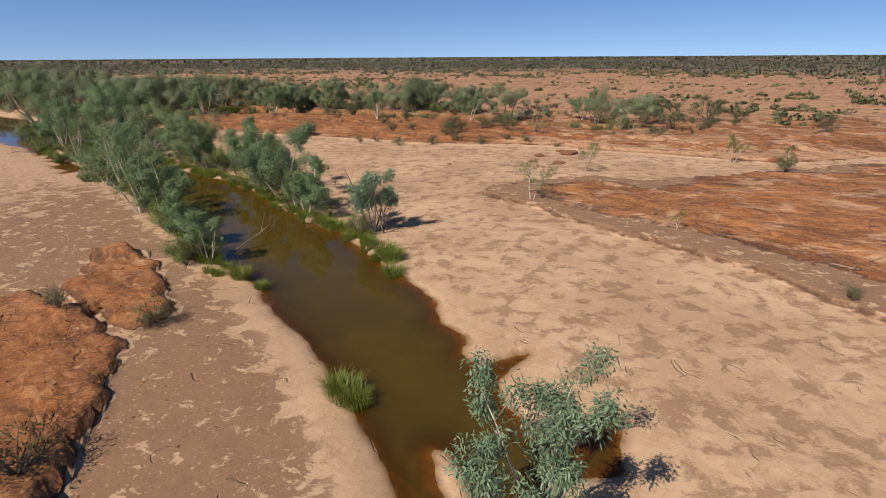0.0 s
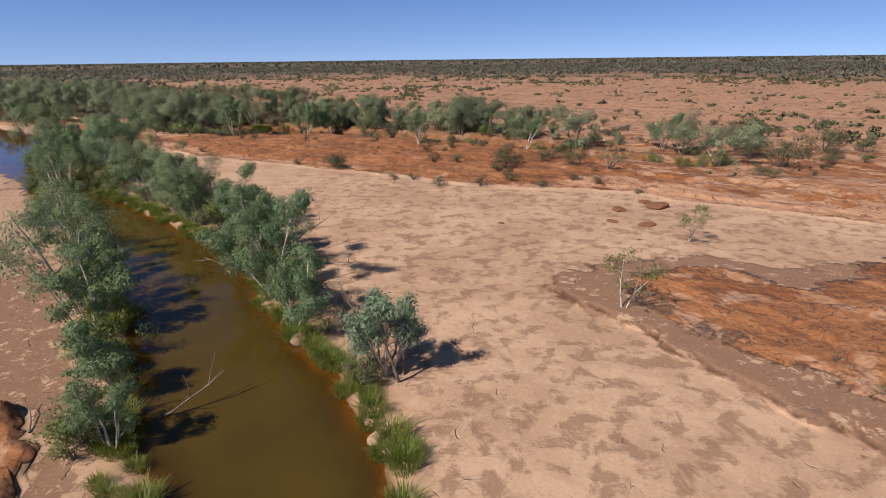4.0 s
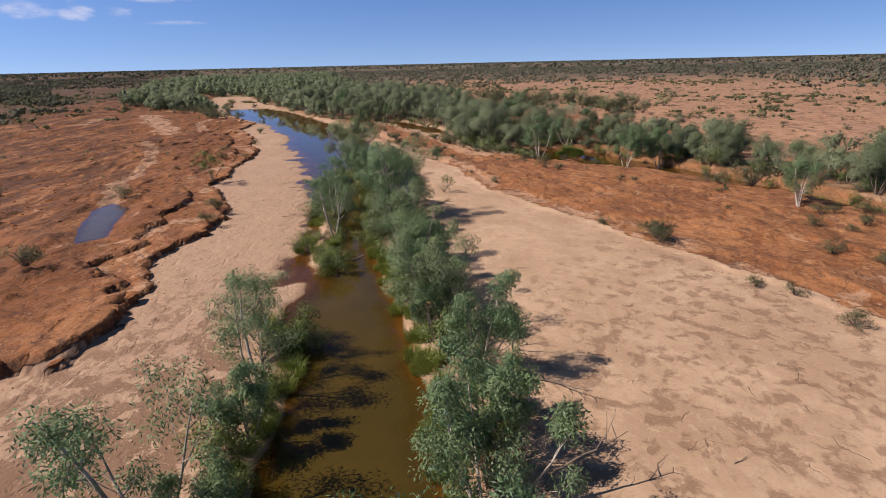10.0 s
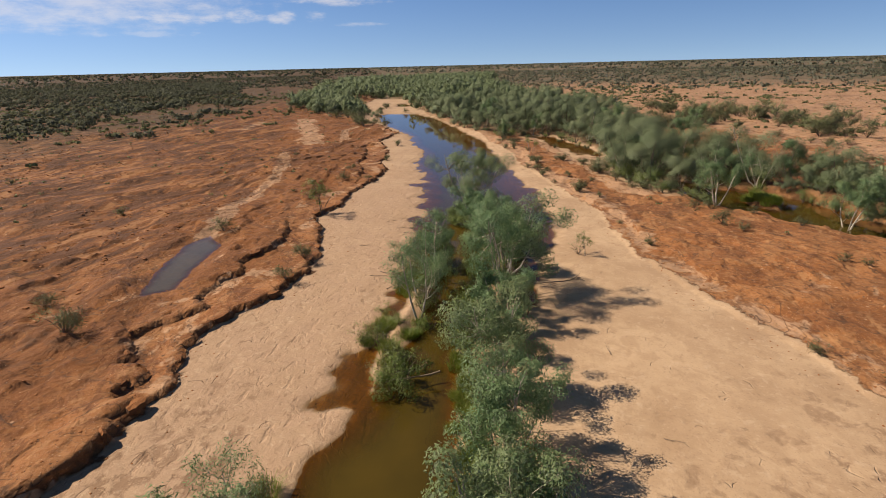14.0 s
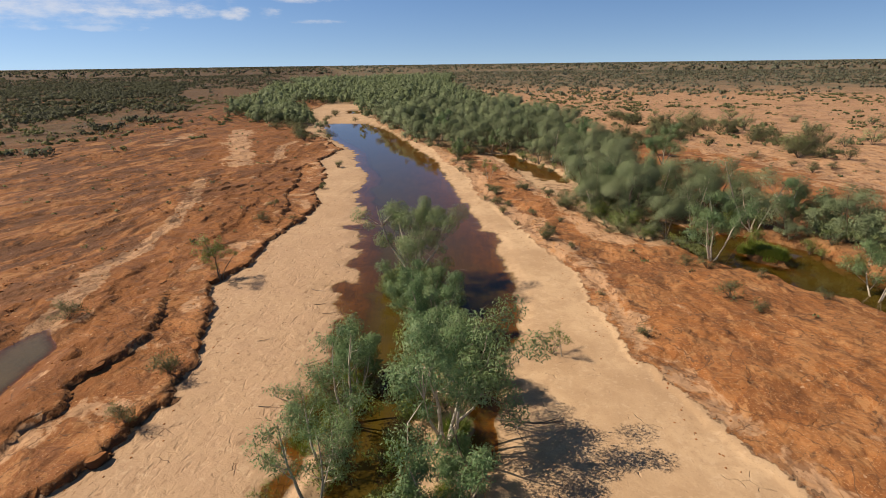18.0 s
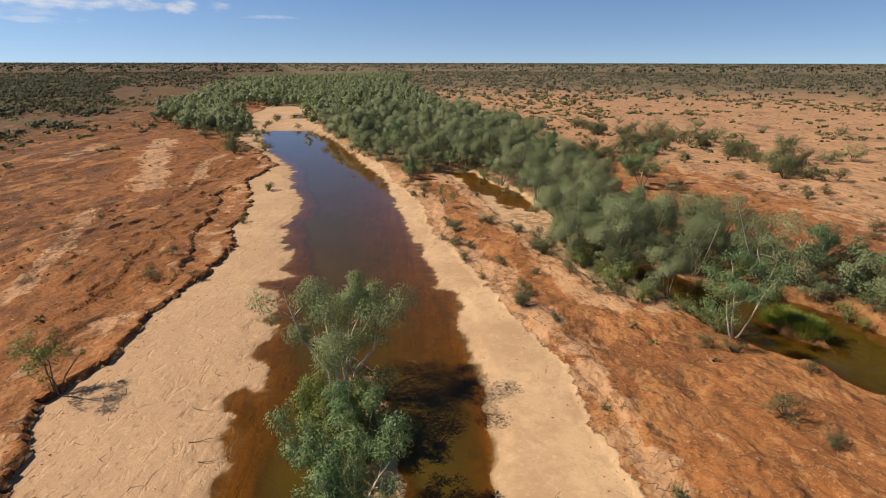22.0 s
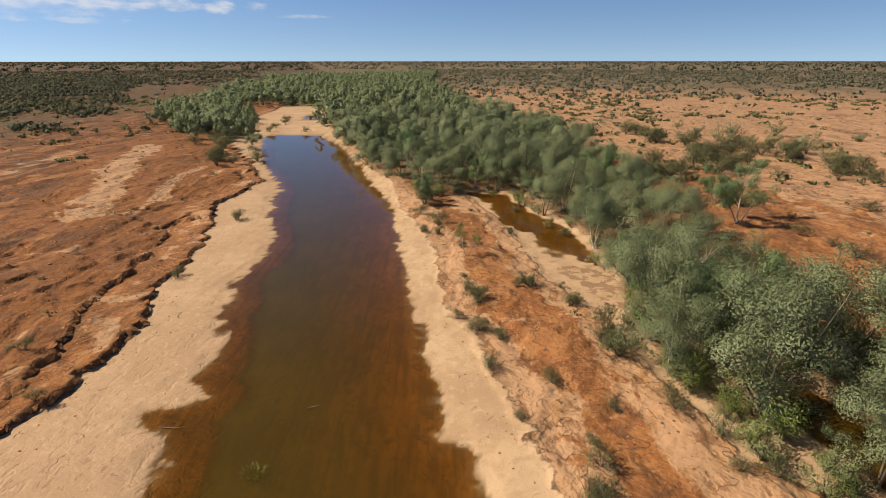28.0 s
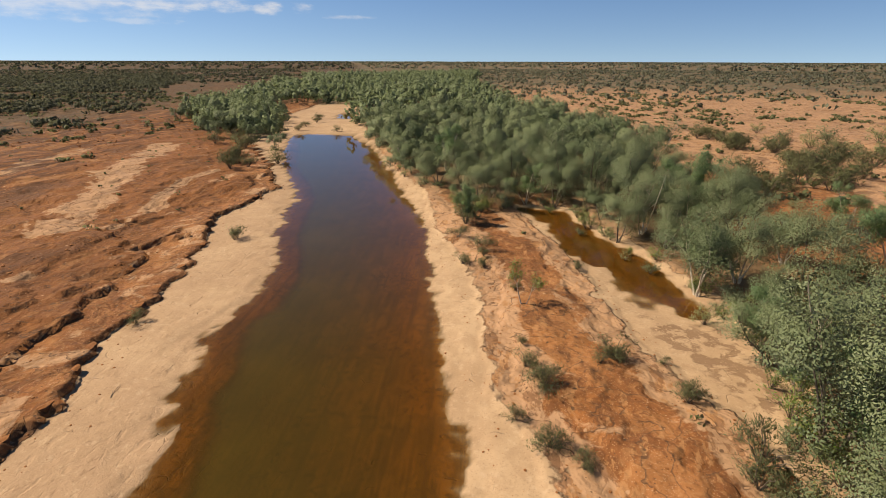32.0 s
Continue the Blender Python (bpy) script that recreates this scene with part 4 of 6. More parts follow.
def leaves(centres, radii, count, length, width, rng, droop=0.55, flat=0.8, whole=0.0, lay=0.0):
    """Lens-shaped leaves in loose clumps round the centres."""
    centres, radii = np.asarray(centres), np.asarray(radii)
    w = radii ** 2
    pick = rng.choice(len(centres), count, p=w / w.sum())
    off = rng.normal(0, 1, (count, 3))
    off /= np.linalg.norm(off, axis=1, keepdims=True)
    off *= (rng.random((count, 1)) ** (0.45 - 0.22 * lay))
    off[:, 2] *= flat
    c = centres[pick] + off * radii[pick][:, None]
    d = rng.normal(0, 1, (count, 3)) + off * 0.7
    d[:, 2] -= droop * 1.6
    out = off / (np.linalg.norm(off, axis=1, keepdims=True) + 1e-9)
    d -= out * (d * out).sum(1, keepdims=True) * lay
    d /= np.linalg.norm(d, axis=1, keepdims=True)
    s = np.cross(d, rng.normal(0, 1, (count, 3)) * (1 - lay * 0.75) + out * lay * 1.5)
    s /= np.linalg.norm(s, axis=1, keepdims=True) + 1e-9
    ln = length * rng.uniform(0.65, 1.25, (count, 1))
    wd = width * rng.uniform(0.7, 1.2, (count, 1))
    mid = c + d * ln * 0.45
    v = np.stack([c, mid + s * wd * 0.5, c + d * ln, mid - s * wd * 0.5], 1).reshape(-1, 3)
    mid_all, far_all = centres.mean(0), np.abs(centres - centres.mean(0)).max() + 1e-6
    swell = off * (1 - whole) + (c - mid_all) / far_all * whole * 1.3 + np.array([0, 0, 0.35 + 0.6 * (lay > 0.5)])
    swell /= np.linalg.norm(swell, axis=1, keepdims=True) + 1e-9
    return v, np.arange(count * 4).reshape(-1, 4), np.repeat(swell, 4, axis=0)


def leafy(name, made, mat, parent):
    """A part made of leaves, which keep the way out of their clump."""
    v, f, swell = made
    ob = part_np(name, v, f, mat, parent)
    ob.data.attributes.new("swell", "FLOAT_VECTOR", "POINT").data.foreach_set("vector", np.ascontiguousarray(swell, np.float32).ravel())
    return ob


def rooted(pieces, sides):
    """Joins tubes that spring from one foot, sharing the first ring."""
    v, f = join(pieces)
    n = len(pieces[0][0]) if sides else 0
    for p in pieces[1:]:
        ring = (f >= n) & (f < n + sides)
        f = np.where(ring, f - n, f)
        n += len(p[0])
    return v, f


def gum_tree(name, seed, h, stems, count, lean=0.35, leaf=(0.19, 0.05), mat=None, bark=None, spread_out=1.0, bare=0.0, sparse=1.0, low=0.3):
    """A river gum: crooked pale stems from one foot, limbs, and clumped drooping leaves."""
    rng = np.random.default_rng(seed)
    root = new(name)
    mat, bark = mat or LEAF_BLUE, bark or BARK
    start = rng.random() * 6.28
    for s in range(stems):
        ang = start + s * 6.283 / stems + rng.normal(0, 0.35)
        ln = h * (1.0 if s == 0 else rng.uniform(0.62, 0.95))
        tilt = lean * (0.45 if s == 0 else rng.uniform(0.7, 1.3))
        d = np.array([math.cos(ang) * tilt, math.sin(ang) * tilt, 1.0])
        d /= np.linalg.norm(d)
        path, _ = bend((math.cos(ang) * 0.06 * (stems > 1), math.sin(ang) * 0.06 * (stems > 1), -0.25), d, ln * 0.92, 8, rng, 0.12, 0.09)
        r0 = 0.017 * h * (1.0 if s == 0 else 0.75)
        radii = np.linspace(1, 0.18, len(path)) * r0
        radii[0] *= 1.35
        centres, sizes, limbs = [], [], []
        nb = int(rng.integers(5, 8) * sparse) if stems < 4 else int(rng.integers(4, 6) * sparse)
        for b in range(max(nb, 2)):
            k = low + (0.97 - low) * (b + rng.random() * 0.7) / max(nb, 2)
            i = min(int(k * 8), 7)
            at = path[i] * (1 - (k * 8 - i)) + path[i + 1] * (k * 8 - i)
            a2 = ang + rng.uniform(-2.2, 2.2)
            out = np.array([math.cos(a2), math.sin(a2), rng.uniform(0.25, 0.9)])
            out /= np.linalg.norm(out)
            bl = h * rng.uniform(0.16, 0.30) * (1.15 - 0.55 * k) * spread_out
            bp, bd = bend(at, out, bl, 4, rng, 0.3, 0.16)
            limb = [tube(bp, np.linspace(0.5, 0.14, 5) * radii[i], 4)]
            limbs.append(limb)
            for q in range(rng.integers(2, 4)):
                a3 = bd + rng.normal(0, 0.6, 3) + np.array([0, 0, 0.2])
                a3 /= np.linalg.norm(a3)
                tp, _ = bend(bp[rng.integers(2, 5)], a3, bl * rng.uniform(0.35, 0.6), 3, rng, 0.2, 0.2)
                limb.append(tube(tp, np.linspace(0.2, 0.06, 4) * radii[i], 3))
                if rng.random() > bare:
                    centres.append(tp[-1])
                    sizes.append(h * rng.uniform(0.055, 0.10))
                    if rng.random() < 0.6:
                        centres.append(tp[1])
                        sizes.append(h * rng.uniform(0.04, 0.07))
            if rng.random() > bare:
                centres.append(bp[-1])
                sizes.append(h * rng.uniform(0.07, 0.115))
        if rng.random() > bare * 0.7:
            centres.append(path[-1])
            sizes.append(h * 0.10)
        stem = part_np("trunk" if s == 0 else "stem", *tube(path, radii, 6), bark, root, smooth=True)
        for limb in limbs:
            part_np("limb", *join(limb), bark, stem, smooth=True)
        if centres:
            n = max(int(count / stems * (1.25 if s == 0 else 0.9)), 20)
            leafy("foliage", leaves(centres, sizes, n, *leaf, rng), mat, root)
    return root


def canopy_tree(name, seed, h, wide, low, mains, tips, count, leaf, mat, bark, clump=0.085, lobes=0.28, thick=0.017, droop=0.3, lay=0.45, whole=0.3):
    """A tree whose forked stems carry a lumpy dome of leaf clumps with gaps between its heads."""
    rng = np.random.default_rng(seed)
    root = new(name)
    d = rng.normal(0, 1, (tips, 3))
    d[:, 2] = d[:, 2] * 0.9 + 0.22
    d /= np.linalg.norm(d, axis=1, keepdims=True)
    f1, f2, f3 = rng.random(3) * 6.28
    lump = 1 + lobes * np.sin(d[:, 0] * 3.2 + f1) * np.sin(d[:, 1] * 3.2 + f2) + lobes * 0.6 * np.sin(d[:, 2] * 5 + d[:, 0] * 4 + f3)
    p = d * (rng.random((tips, 1)) ** 0.38) * lump[:, None] * np.array([wide * h, wide * h, (1 - low) * h * 0.5])
    p += np.array([*rng.normal(0, 0.05 * h, 2), (1 + low) * 0.5 * h])
    p[:, 2] = np.clip(p[:, 2], low * h * 0.7, None)
    heads = p[rng.choice(tips, mains, replace=False)]
    for _ in range(6):
        own = ((p[:, None] - heads[None]) ** 2).sum(2).argmin(1)
        heads = np.array([p[own == g].mean(0) if (own == g).any() else heads[g] for g in range(mains)])
    fork = h * (low * 0.75 + 0.04)
    first = None
    for g in range(mains):
        mine = p[own == g]
        if not len(mine):
            continue
        c = heads[g]
        out = c[:2] / (np.linalg.norm(c[:2]) + 1e-6)
        foot = np.array([out[0] * 0.02 * h, out[1] * 0.02 * h, -0.2])
        mid = np.array([c[0] * 0.3, c[1] * 0.3, fork * 0.8 + 0.05 * h])
        ctrl = np.array([foot, mid * 0.55 + foot * 0.45 + rng.normal(0, 0.012 * h, 3), mid, mid * 0.5 + c * 0.5 + rng.normal(0, 0.03 * h, 3), c, c * 1.06 + np.array([0, 0, 0.05 * h])])
        r0 = thick * h * (1.0 if first is None else 0.78)
        stem = part_np("trunk" if first is None else "stem", *tube(ctrl, np.array([1.25, 0.95, 0.8, 0.55, 0.32, 0.12]) * r0, 6), bark, root, smooth=True)
        first = first or stem
        twigs = []
        for q in mine:
            src = ctrl[3] * 0.4 + ctrl[4] * 0.6
            bow = (src + q) / 2 + rng.normal(0, 0.025 * h, 3)
            twigs.append(tube(np.array([src, bow, q]), np.array([0.30, 0.18, 0.06]) * r0, 4))
        part_np("limb", *rooted(twigs, 4), bark, stem, smooth=True)
        sizes = h * clump * rng.uniform(0.6, 1.4, len(mine))
        n = max(int(count * len(mine) / tips), 12)
        leafy("foliage", leaves(mine, sizes, n, *leaf, rng, droop, 0.8, whole, lay), mat, root)
    return root


def bush(name, seed, w, count, mat, leaf=(0.17, 0.06), tall=0.55, bark=None, up=0.2):
    """A low rounded shrub: wiry stems and small leaves."""
    rng = np.random.default_rng(seed)
    root = new(name)
    wood, centres, sizes = [], [], []
    for s in range(11):
        a, r = rng.random() * 6.28, w * 0.5 * rng.uniform(0.35, 0.95)
        tip = np.array([math.cos(a) * r, math.sin(a) * r, w * tall * rng.uniform(0.35, 1.0) * (1.15 - r / w)])
        mid = tip * 0.5 + np.array([0, 0, 0.08 * w]) + rng.normal(0, 0.03 * w, 3)
        wood.append(tube(np.array([(0, 0, -0.08), mid, tip]), np.array([0.014, 0.009, 0.004]) * w, 3))
        centres.append(tip)
        sizes.append(w * rng.uniform(0.12, 0.21))
        if rng.random() < 0.6:
            centres.append(mid)
            sizes.append(w * 0.16)
    part_np("branchwork", *rooted(wood, 3), bark or BARK_DARK, root)
    if count:
        leafy("foliage", leaves(centres, sizes, count, *leaf, rng, -up, 0.8, 0.3, 0.45 if up < 0.5 else 0.0), mat, root)
    return root


def reed_clump(name, seed, w, tall, count):
    """A tuft of arching green blades."""
    rng = np.random.default_rng(seed)
    v, f = [], []
    for i in range(count):
        a, r = rng.random() * 6.28, w * 0.5 * rng.random() ** 0.6
        base = np.array([math.cos(a) * r, math.sin(a) * r, -0.08])
        out = np.array([math.cos(a), math.sin(a), 0]) * rng.uniform(0.15, 0.85) + rng.normal(0, 0.2, 3) * np.array([1, 1, 0])
        hh = tall * rng.uniform(0.55, 1.1)
        m = base + out * hh * 0.3 + np.array([0, 0, hh * 0.65])
        t = base + out * hh * 0.85 + np.array([0, 0, hh * rng.uniform(0.75, 1.0)])
        side = np.cross(out + np.array([0, 0, 0.01]), (0, 0, 1))
        side = side / (np.linalg.norm(side) + 1e-9) * 0.011
        n = len(v)
        v += [base - side, base + side, m + side, m - side, t + side * 0.2, t - side * 0.2]
        f += [(n, n + 1, n + 2, n + 3), (n + 3, n + 2, n + 4, n + 5)]
    return new(name, mesh_from(name, np.array(v), np.array(f), REED))


MADE = {}


def stand(make, spots, label, category, group, seed=1, sink=0.0):
    """Sets out one of several prototypes at every spot (x, y, size); each is a thing of its own."""
    rng = random.Random(seed)
    zs = ground_many([(s[0], s[1]) for s in spots])
    for (x, y, size, *more), z in zip(spots, zs):
        key, ref = make(size, rng)
        turn = more[0] if more else rng.random() * 360
        k = size / ref
        m = pose(x, y, z - sink, 0, 0, turn)
        if key not in MADE:
            ob = KINDS[key]()
            ob.matrix_basis = m
            ob.scale = (k, k, k)
            MADE[key] = (ob, k)
        else:
            first, own = MADE[key]
            first.scale = (k, k, k)
            ob = copy_thing(first, m)
            first.scale = (own, own, own)
        tagged(ob, label, category, group)


KINDS = {}
for i in range(4):
    KINDS["small%d" % i] = lambda i=i: gum_tree("river_gum", 20 + i, 4.0, 3 + i % 2, 8200, 0.46, (0.14, 0.047), low=0.32)
KINDS["round"] = lambda: gum_tree("river_gum", 37, 4.3, 5, 8500, 0.5, (0.18, 0.055), LEAF_TEAL, spread_out=1.0, low=0.5)
KINDS["hero"] = lambda: gum_tree("river_gum", 33, 4.3, 4, 8500, 0.62, (0.16, 0.042), LEAF_TEAL, spread_out=1.1, low=0.4)
for i in range(5):
    KINDS["mid%d" % i] = lambda i=i: gum_tree("river_gum", 40 + i, 5.8, 3 + i % 2, 11000, 0.46, (0.155, 0.052), spread_out=1.1)
KINDS["big0"] = lambda: canopy_tree("river_gum", 63, 7.4, 0.50, 0.14, 7, 52, 22000, (0.17, 0.058), LEAF_BLUE, BARK, 0.10, 0.36, thick=0.018, droop=0.5)
KINDS["big1"] = lambda: canopy_tree("river_gum", 66, 8.8, 0.50, 0.30, 7, 44, 26000, (0.165, 0.056), LEAF_GREY, BARK, 0.105, 0.36, thick=0.018, droop=0.5)
for i in range(2):
    KINDS["dome%d" % i] = lambda i=i: canopy_tree("river_gum", 70 + i, 6.0, 0.36, 0.20, 5, 34, 13500, (0.155, 0.054), LEAF_GREY if i else LEAF_BLUE, BARK, 0.11, 0.34, droop=0.5)
for i in range(2):
    KINDS["thin%d" % i] = lambda i=i: gum_tree("young_gum", 80 + i, 3.0, 2, 1000, 0.4, (0.13, 0.045), LEAF_BANK, spread_out=1.4, low=0.45)
for i in range(2):
    KINDS["tall%d" % i] = lambda i=i: gum_tree("slender_gum", 90 + i, 6.2, 3, 5000, 0.55, (0.16, 0.045), spread_out=1.3, low=0.45)
for i in range(6):
    KINDS["creek%d" % i] = lambda i=i: canopy_tree("creek_tree", 120 + i, 6.0, 0.46 + 0.03 * (i % 4), 0.03 + 0.05 * (i % 3), 4, 24, 10000, (0.142, 0.068), LEAF_WOOD, BARK_DARK if i % 3 else BARK, 0.150, 0.30, droop=0.0, lay=0.75, whole=0.55)
for i in range(5):
    KINDS["farther%d" % i] = lambda i=i: canopy_tree("creek_tree", 130 + i, 6.0, 0.46 + 0.03 * (i % 3), 0.06, 2, 15, 2800, (0.31, 0.17), LEAF_WOOD, BARK_DARK if i % 2 else BARK, 0.17, 0.32, droop=0.0, lay=0.85, whole=0.6)
for i in range(2):
    KINDS["lush%d" % i] = lambda i=i: canopy_tree("tea_tree", 136 + i, 3.2, 0.60, 0.06, 4, 28, 3200, (0.19, 0.07), LEAF_BANK, BARK_DARK, 0.17, 0.25, droop=0.2)
for i in range(4):
    KINDS["bush%d" % i] = lambda i=i: bush("saltbush", 140 + i, 2.0, 900, LEAF_BUSH, (0.20, 0.030), up=0.6)
for i in range(2):
    KINDS["dry%d" % i] = lambda i=i: bush("dry_bush", 150 + i, 2.0, 60, LEAF_OLIVE, tall=0.7, bark=TWIG)
for i in range(4):
    KINDS["bank%d" % i] = lambda i=i: bush("bank_bush", 160 + i, 2.4, 850, LEAF_BANK if i % 2 else LEAF_BUSH, (0.17, 0.05), 0.8)
for i in range(4):
    KINDS["cbush%d" % i] = lambda i=i: bush("creek_bush", 190 + i, 2.4, 850, LEAF_BANK if i % 3 == 0 else LEAF_OLIVE if i % 2 else LEAF_WOOD, (0.17, 0.055), 0.8)
for i in range(3):
    KINDS["pbush%d" % i] = lambda i=i: bush("plain_bush", 195 + i, 2.4, 800, LEAF_BUSH, (0.17, 0.055), 0.62)
for i in range(4):
    KINDS["reed%d" % i] = lambda i=i: reed_clump("reed_clump", 170 + i, 1.2, 0.78, 300)
for i in range(3):
    KINDS["dead%d" % i] = lambda i=i: gum_tree("dead_sapling", 180 + i, 3.0, 2, 10, 0.5, bark=TWIG, bare=2.0, spread_out=1.2)

# gums on both banks of the river and on its bars: x, y, height
GUMS = [(-9.2, 35.3, 4.4), (-11.6, 38.5, 6.2), (-10.2, 36.9, 3.6), (-13.6, 42.6, 5.8), (-14.6, 44.8, 4.8), (-16.4, 46.8, 4.4), (-18.4, 49.2, 5.3),
        (-24.0, 53.6, 4.4), (-27.2, 55.9, 5.0), (-33.8, 61.0, 4.2), (-22.8, 51.2, 4.0), (-35.6, 62.2, 4.8), (-37.0, 65.2, 4.0),
        (-46.2, 71.0, 5.6), (-49.6, 73.0, 6.0), (-53.2, 75.6, 4.6),
        (-12.4, 26.5, 3.2), (-14.6, 29.8, 3.8), (-18.2, 33.6, 4.8), (-23.2, 40.4, 4.0), (-47.6, 66.2, 4.6),
        (-20.0, 37.0, 3.8)]
CROWNED = [(-40.2, 66.7, 7.4), (-57.0, 77.4, 8.05), (-43.2, 69.6, 5.6), (-30.9, 58.0, 6.1), (-23.0, 51.6, 5.7), (-26.6, 54.6, 5.4)]
HERO = [(2.4, 9.6, 4.4, 160), (-4.1, 31.5, 4.34, 40)]
SLENDER = [(-21.0, 36.0, 6.8), (-25.9, 42.6, 5.9), (-28.8, 45.0, 5.0), (-45.0, 64.1, 6.3), (-40.6, 59.9, 5.8), (-42.6, 61.4, 5.0)]
YOUNG = [(6.6, 37.6, 3.1), (13.4, 48.6, 2.9), (28.5, 51.8, 3.0), (30.8, 46.9, 2.4), (-82.8, 110.8, 3.4), (14.0, 30.2, 1.2), (-42.0, 77.8, 2.2)]
stand(lambda s, r: (("small%d" % r.randrange(4), 4.0) if s < 4.9 else ("mid%d" % r.randrange(5), 5.8) if s < 7 else ("big%d" % r.randrange(2), 8.2)), GUMS,
      "blue-green river gum with crooked pale stems on the riverbank", "tree", "river gums", 5)
stand(lambda s, r: ("big%d" % (s > 8), 8.8 if s > 8 else 7.4) if s > 7 else ("dome%d" % r.randrange(2), 6.0), CROWNED, "spreading river gum with white limbs and a rounded crown", "tree", "crowned river gums", 2)
stand(lambda s, r: ("hero" if s > 4.35 else "round", 4.3), HERO, "rounded blue-green river gum on sand beside the water", "tree", "", 4)
stand(lambda s, r: ("tall%d" % r.randrange(2), 6.2), SLENDER, "slender leaning river gum with open tufted crown", "tree", "slender gums", 6)
stand(lambda s, r: ("thin%d" % r.randrange(2), 3.0), YOUNG, "thin young gum with a sparse crown on bare earth", "tree", "young gums", 7)

KINDS["scarp"] = lambda: canopy_tree("scarp_gum", 97, 4.4, 0.46, 0.26, 4, 26, 2600, (0.16, 0.048), LEAF_BANK, BARK_DARK, 0.085, 0.4, thick=0.014)
stand(lambda s, r: ("scarp", 4.4), [(-69.1, 65.3, 4.4)], "leafy small gum rooted on the lip of the clay bank", "tree", "", 3)

# trees of the creek: those that stand out, then the thicket
rng = random.Random(11)
CREEK_GUMS = [(-43.9, 102.0, 6.8), (-42.2, 115.3, 6.0), (-50.8, 117.5, 5.5), (-62.7, 113.4, 5.8), (-70.4, 140.4, 7.3), (-89.5, 140.9, 7.5), (-123.5, 134.5, 7.5), (-103.4, 131.5, 5.1),
              (-70.5, 118.4, 4.6), (-61.8, 112.0, 5.6), (-59.8, 115.5, 6.6), (-75.3, 145.7, 4.9), (-10.2, 88.5, 6.0), (-27.8, 105.4, 6.2), (-31.6, 103.6, 6.6), (-67.1, 115.0, 3.2), (-101.0, 120.5, 4.6), (4.4, 82.6, 5.2), (22, 84, 5.0)]
stand(lambda s, r: ("mid%d" % r.randrange(5), 5.8), CREEK_GUMS, "tall creek-side gum with white forked trunk", "tree", "creek gums", 8)


def scatter(outline, spacing, box, seed, keep=lambda x, y: True, margin=0.0):
    """Loose, uneven spots inside an outline."""
    r = random.Random(seed)
    spots = []
    x0, y0, x1, y1 = box
    for _ in range(int((x1 - x0) * (y1 - y0) / spacing ** 2 * 3.5)):
        spots.append((r.uniform(x0, x1), r.uniform(y0, y1)))
    a = np.array(spots)
    ok = inside(a[:, 0], a[:, 1], outline) > margin
    wet = heights(a[:, 0], a[:, 1])[6] if len(a) < 200000 else np.full(len(a), -9.0)
    grid, out = {}, []
    for (x, y), o, w in zip(spots, ok, wet):
        if not o or w > -0.3 or not keep(x, y):
            continue
        g = (int(x // spacing), int(y // spacing))
        if any((x - p) ** 2 + (y - q) ** 2 < (spacing * 0.7) ** 2 for i in (-1, 0, 1) for j in (-1, 0, 1) for p, q in grid.get((g[0] + i, g[1] + j), ())):
            continue
        grid.setdefault(g, []).append((x, y))
        out.append((x, y))
    return out


def beyond_creek(x, y):
    """The near bank of the creek is open where its water shows."""
    return x > -22 or y > 106.5


thicket = scatter(WOOD, 4.0, (-190, 105, -40, 230), 21)
thicket.sort(key=lambda p: (p[0] + 60) ** 2 + (p[1] - 104) ** 2)
NEAR_WOOD = [(x, y, rng.choice((3.2, 3.8, 4.4, 5.0, 5.6, 6.2, 7.0))) for x, y in thicket[:250]]
east = [(x, y, rng.choice((2.2, 3.0, 3.8, 4.6, 5.6))) for x, y in scatter(WOOD_EAST, 4.6, (-52, 70, 35, 130), 22, beyond_creek)]
LABEL_THICKET = "dense grey-green creek tree in a thicket"
stand(lambda s, r: ("farther%d" % r.randrange(5), 6.0), NEAR_WOOD[84:] + east[10:110], LABEL_THICKET, "tree", "creek thicket trees", 10)
stand(lambda s, r: ("creek%d" % r.randrange(6), 6.0), NEAR_WOOD[:84] + east[:10], "dense grey-green creek tree in a thicket", "tree", "creek thicket trees", 9)

FAR_BANK = [(-50, 116), (-45, 116.4), (-38.4, 114.4), (-33, 112), (-26, 108), (-12, 101.5), (0, 95), (10, 88)]
far_bank = []
for (ax, ay), (bx, by) in zip(FAR_BANK[:-1], FAR_BANK[1:]):
    for k in range(int(math.hypot(bx - ax, by - ay) / 1.7)):
        q = rng.random()
        far_bank.append((ax + (bx - ax) * q + rng.gauss(0, 0.5), ay + (by - ay) * q + abs(rng.gauss(0, 1.6)), rng.choice((2.4, 3.0, 3.6, 4.4, 5.2))))
stand(lambda s, r: ("creek%d" % r.randrange(6), 6.0) if r.random() < 0.2 else ("farther%d" % r.randrange(5), 6.0), far_bank, "grey-green bushy tree on the far bank of the creek", "tree", "creek bank trees", 24)
stand(lambda s, r: ("cbush%d" % r.randrange(4), 2.4), [(x + rng.gauss(0, 1), y - 1.6 + rng.gauss(0, 0.7), rng.uniform(1.4, 2.8)) for x, y, s in far_bank[:40]], "rounded green bush beside the creek", "bush", "creek bank bushes", 25)
WEST_TREES = [(-203, 120, 5), (-221, 119, 5), (-181, 116, 4), (-190, 122, 5.5), (-186, 126, 5), (-197, 128, 6), (-175, 122, 4), (-210, 124, 6), (-161, 122, 3.4), (-228, 125, 6), (-216, 116, 4), (-194, 117, 4)]
stand(lambda s, r: ("farther%d" % r.randrange(5), 6.0), WEST_TREES, "grey-green tree at the river bend on red clay", "tree", "bend trees", 23)

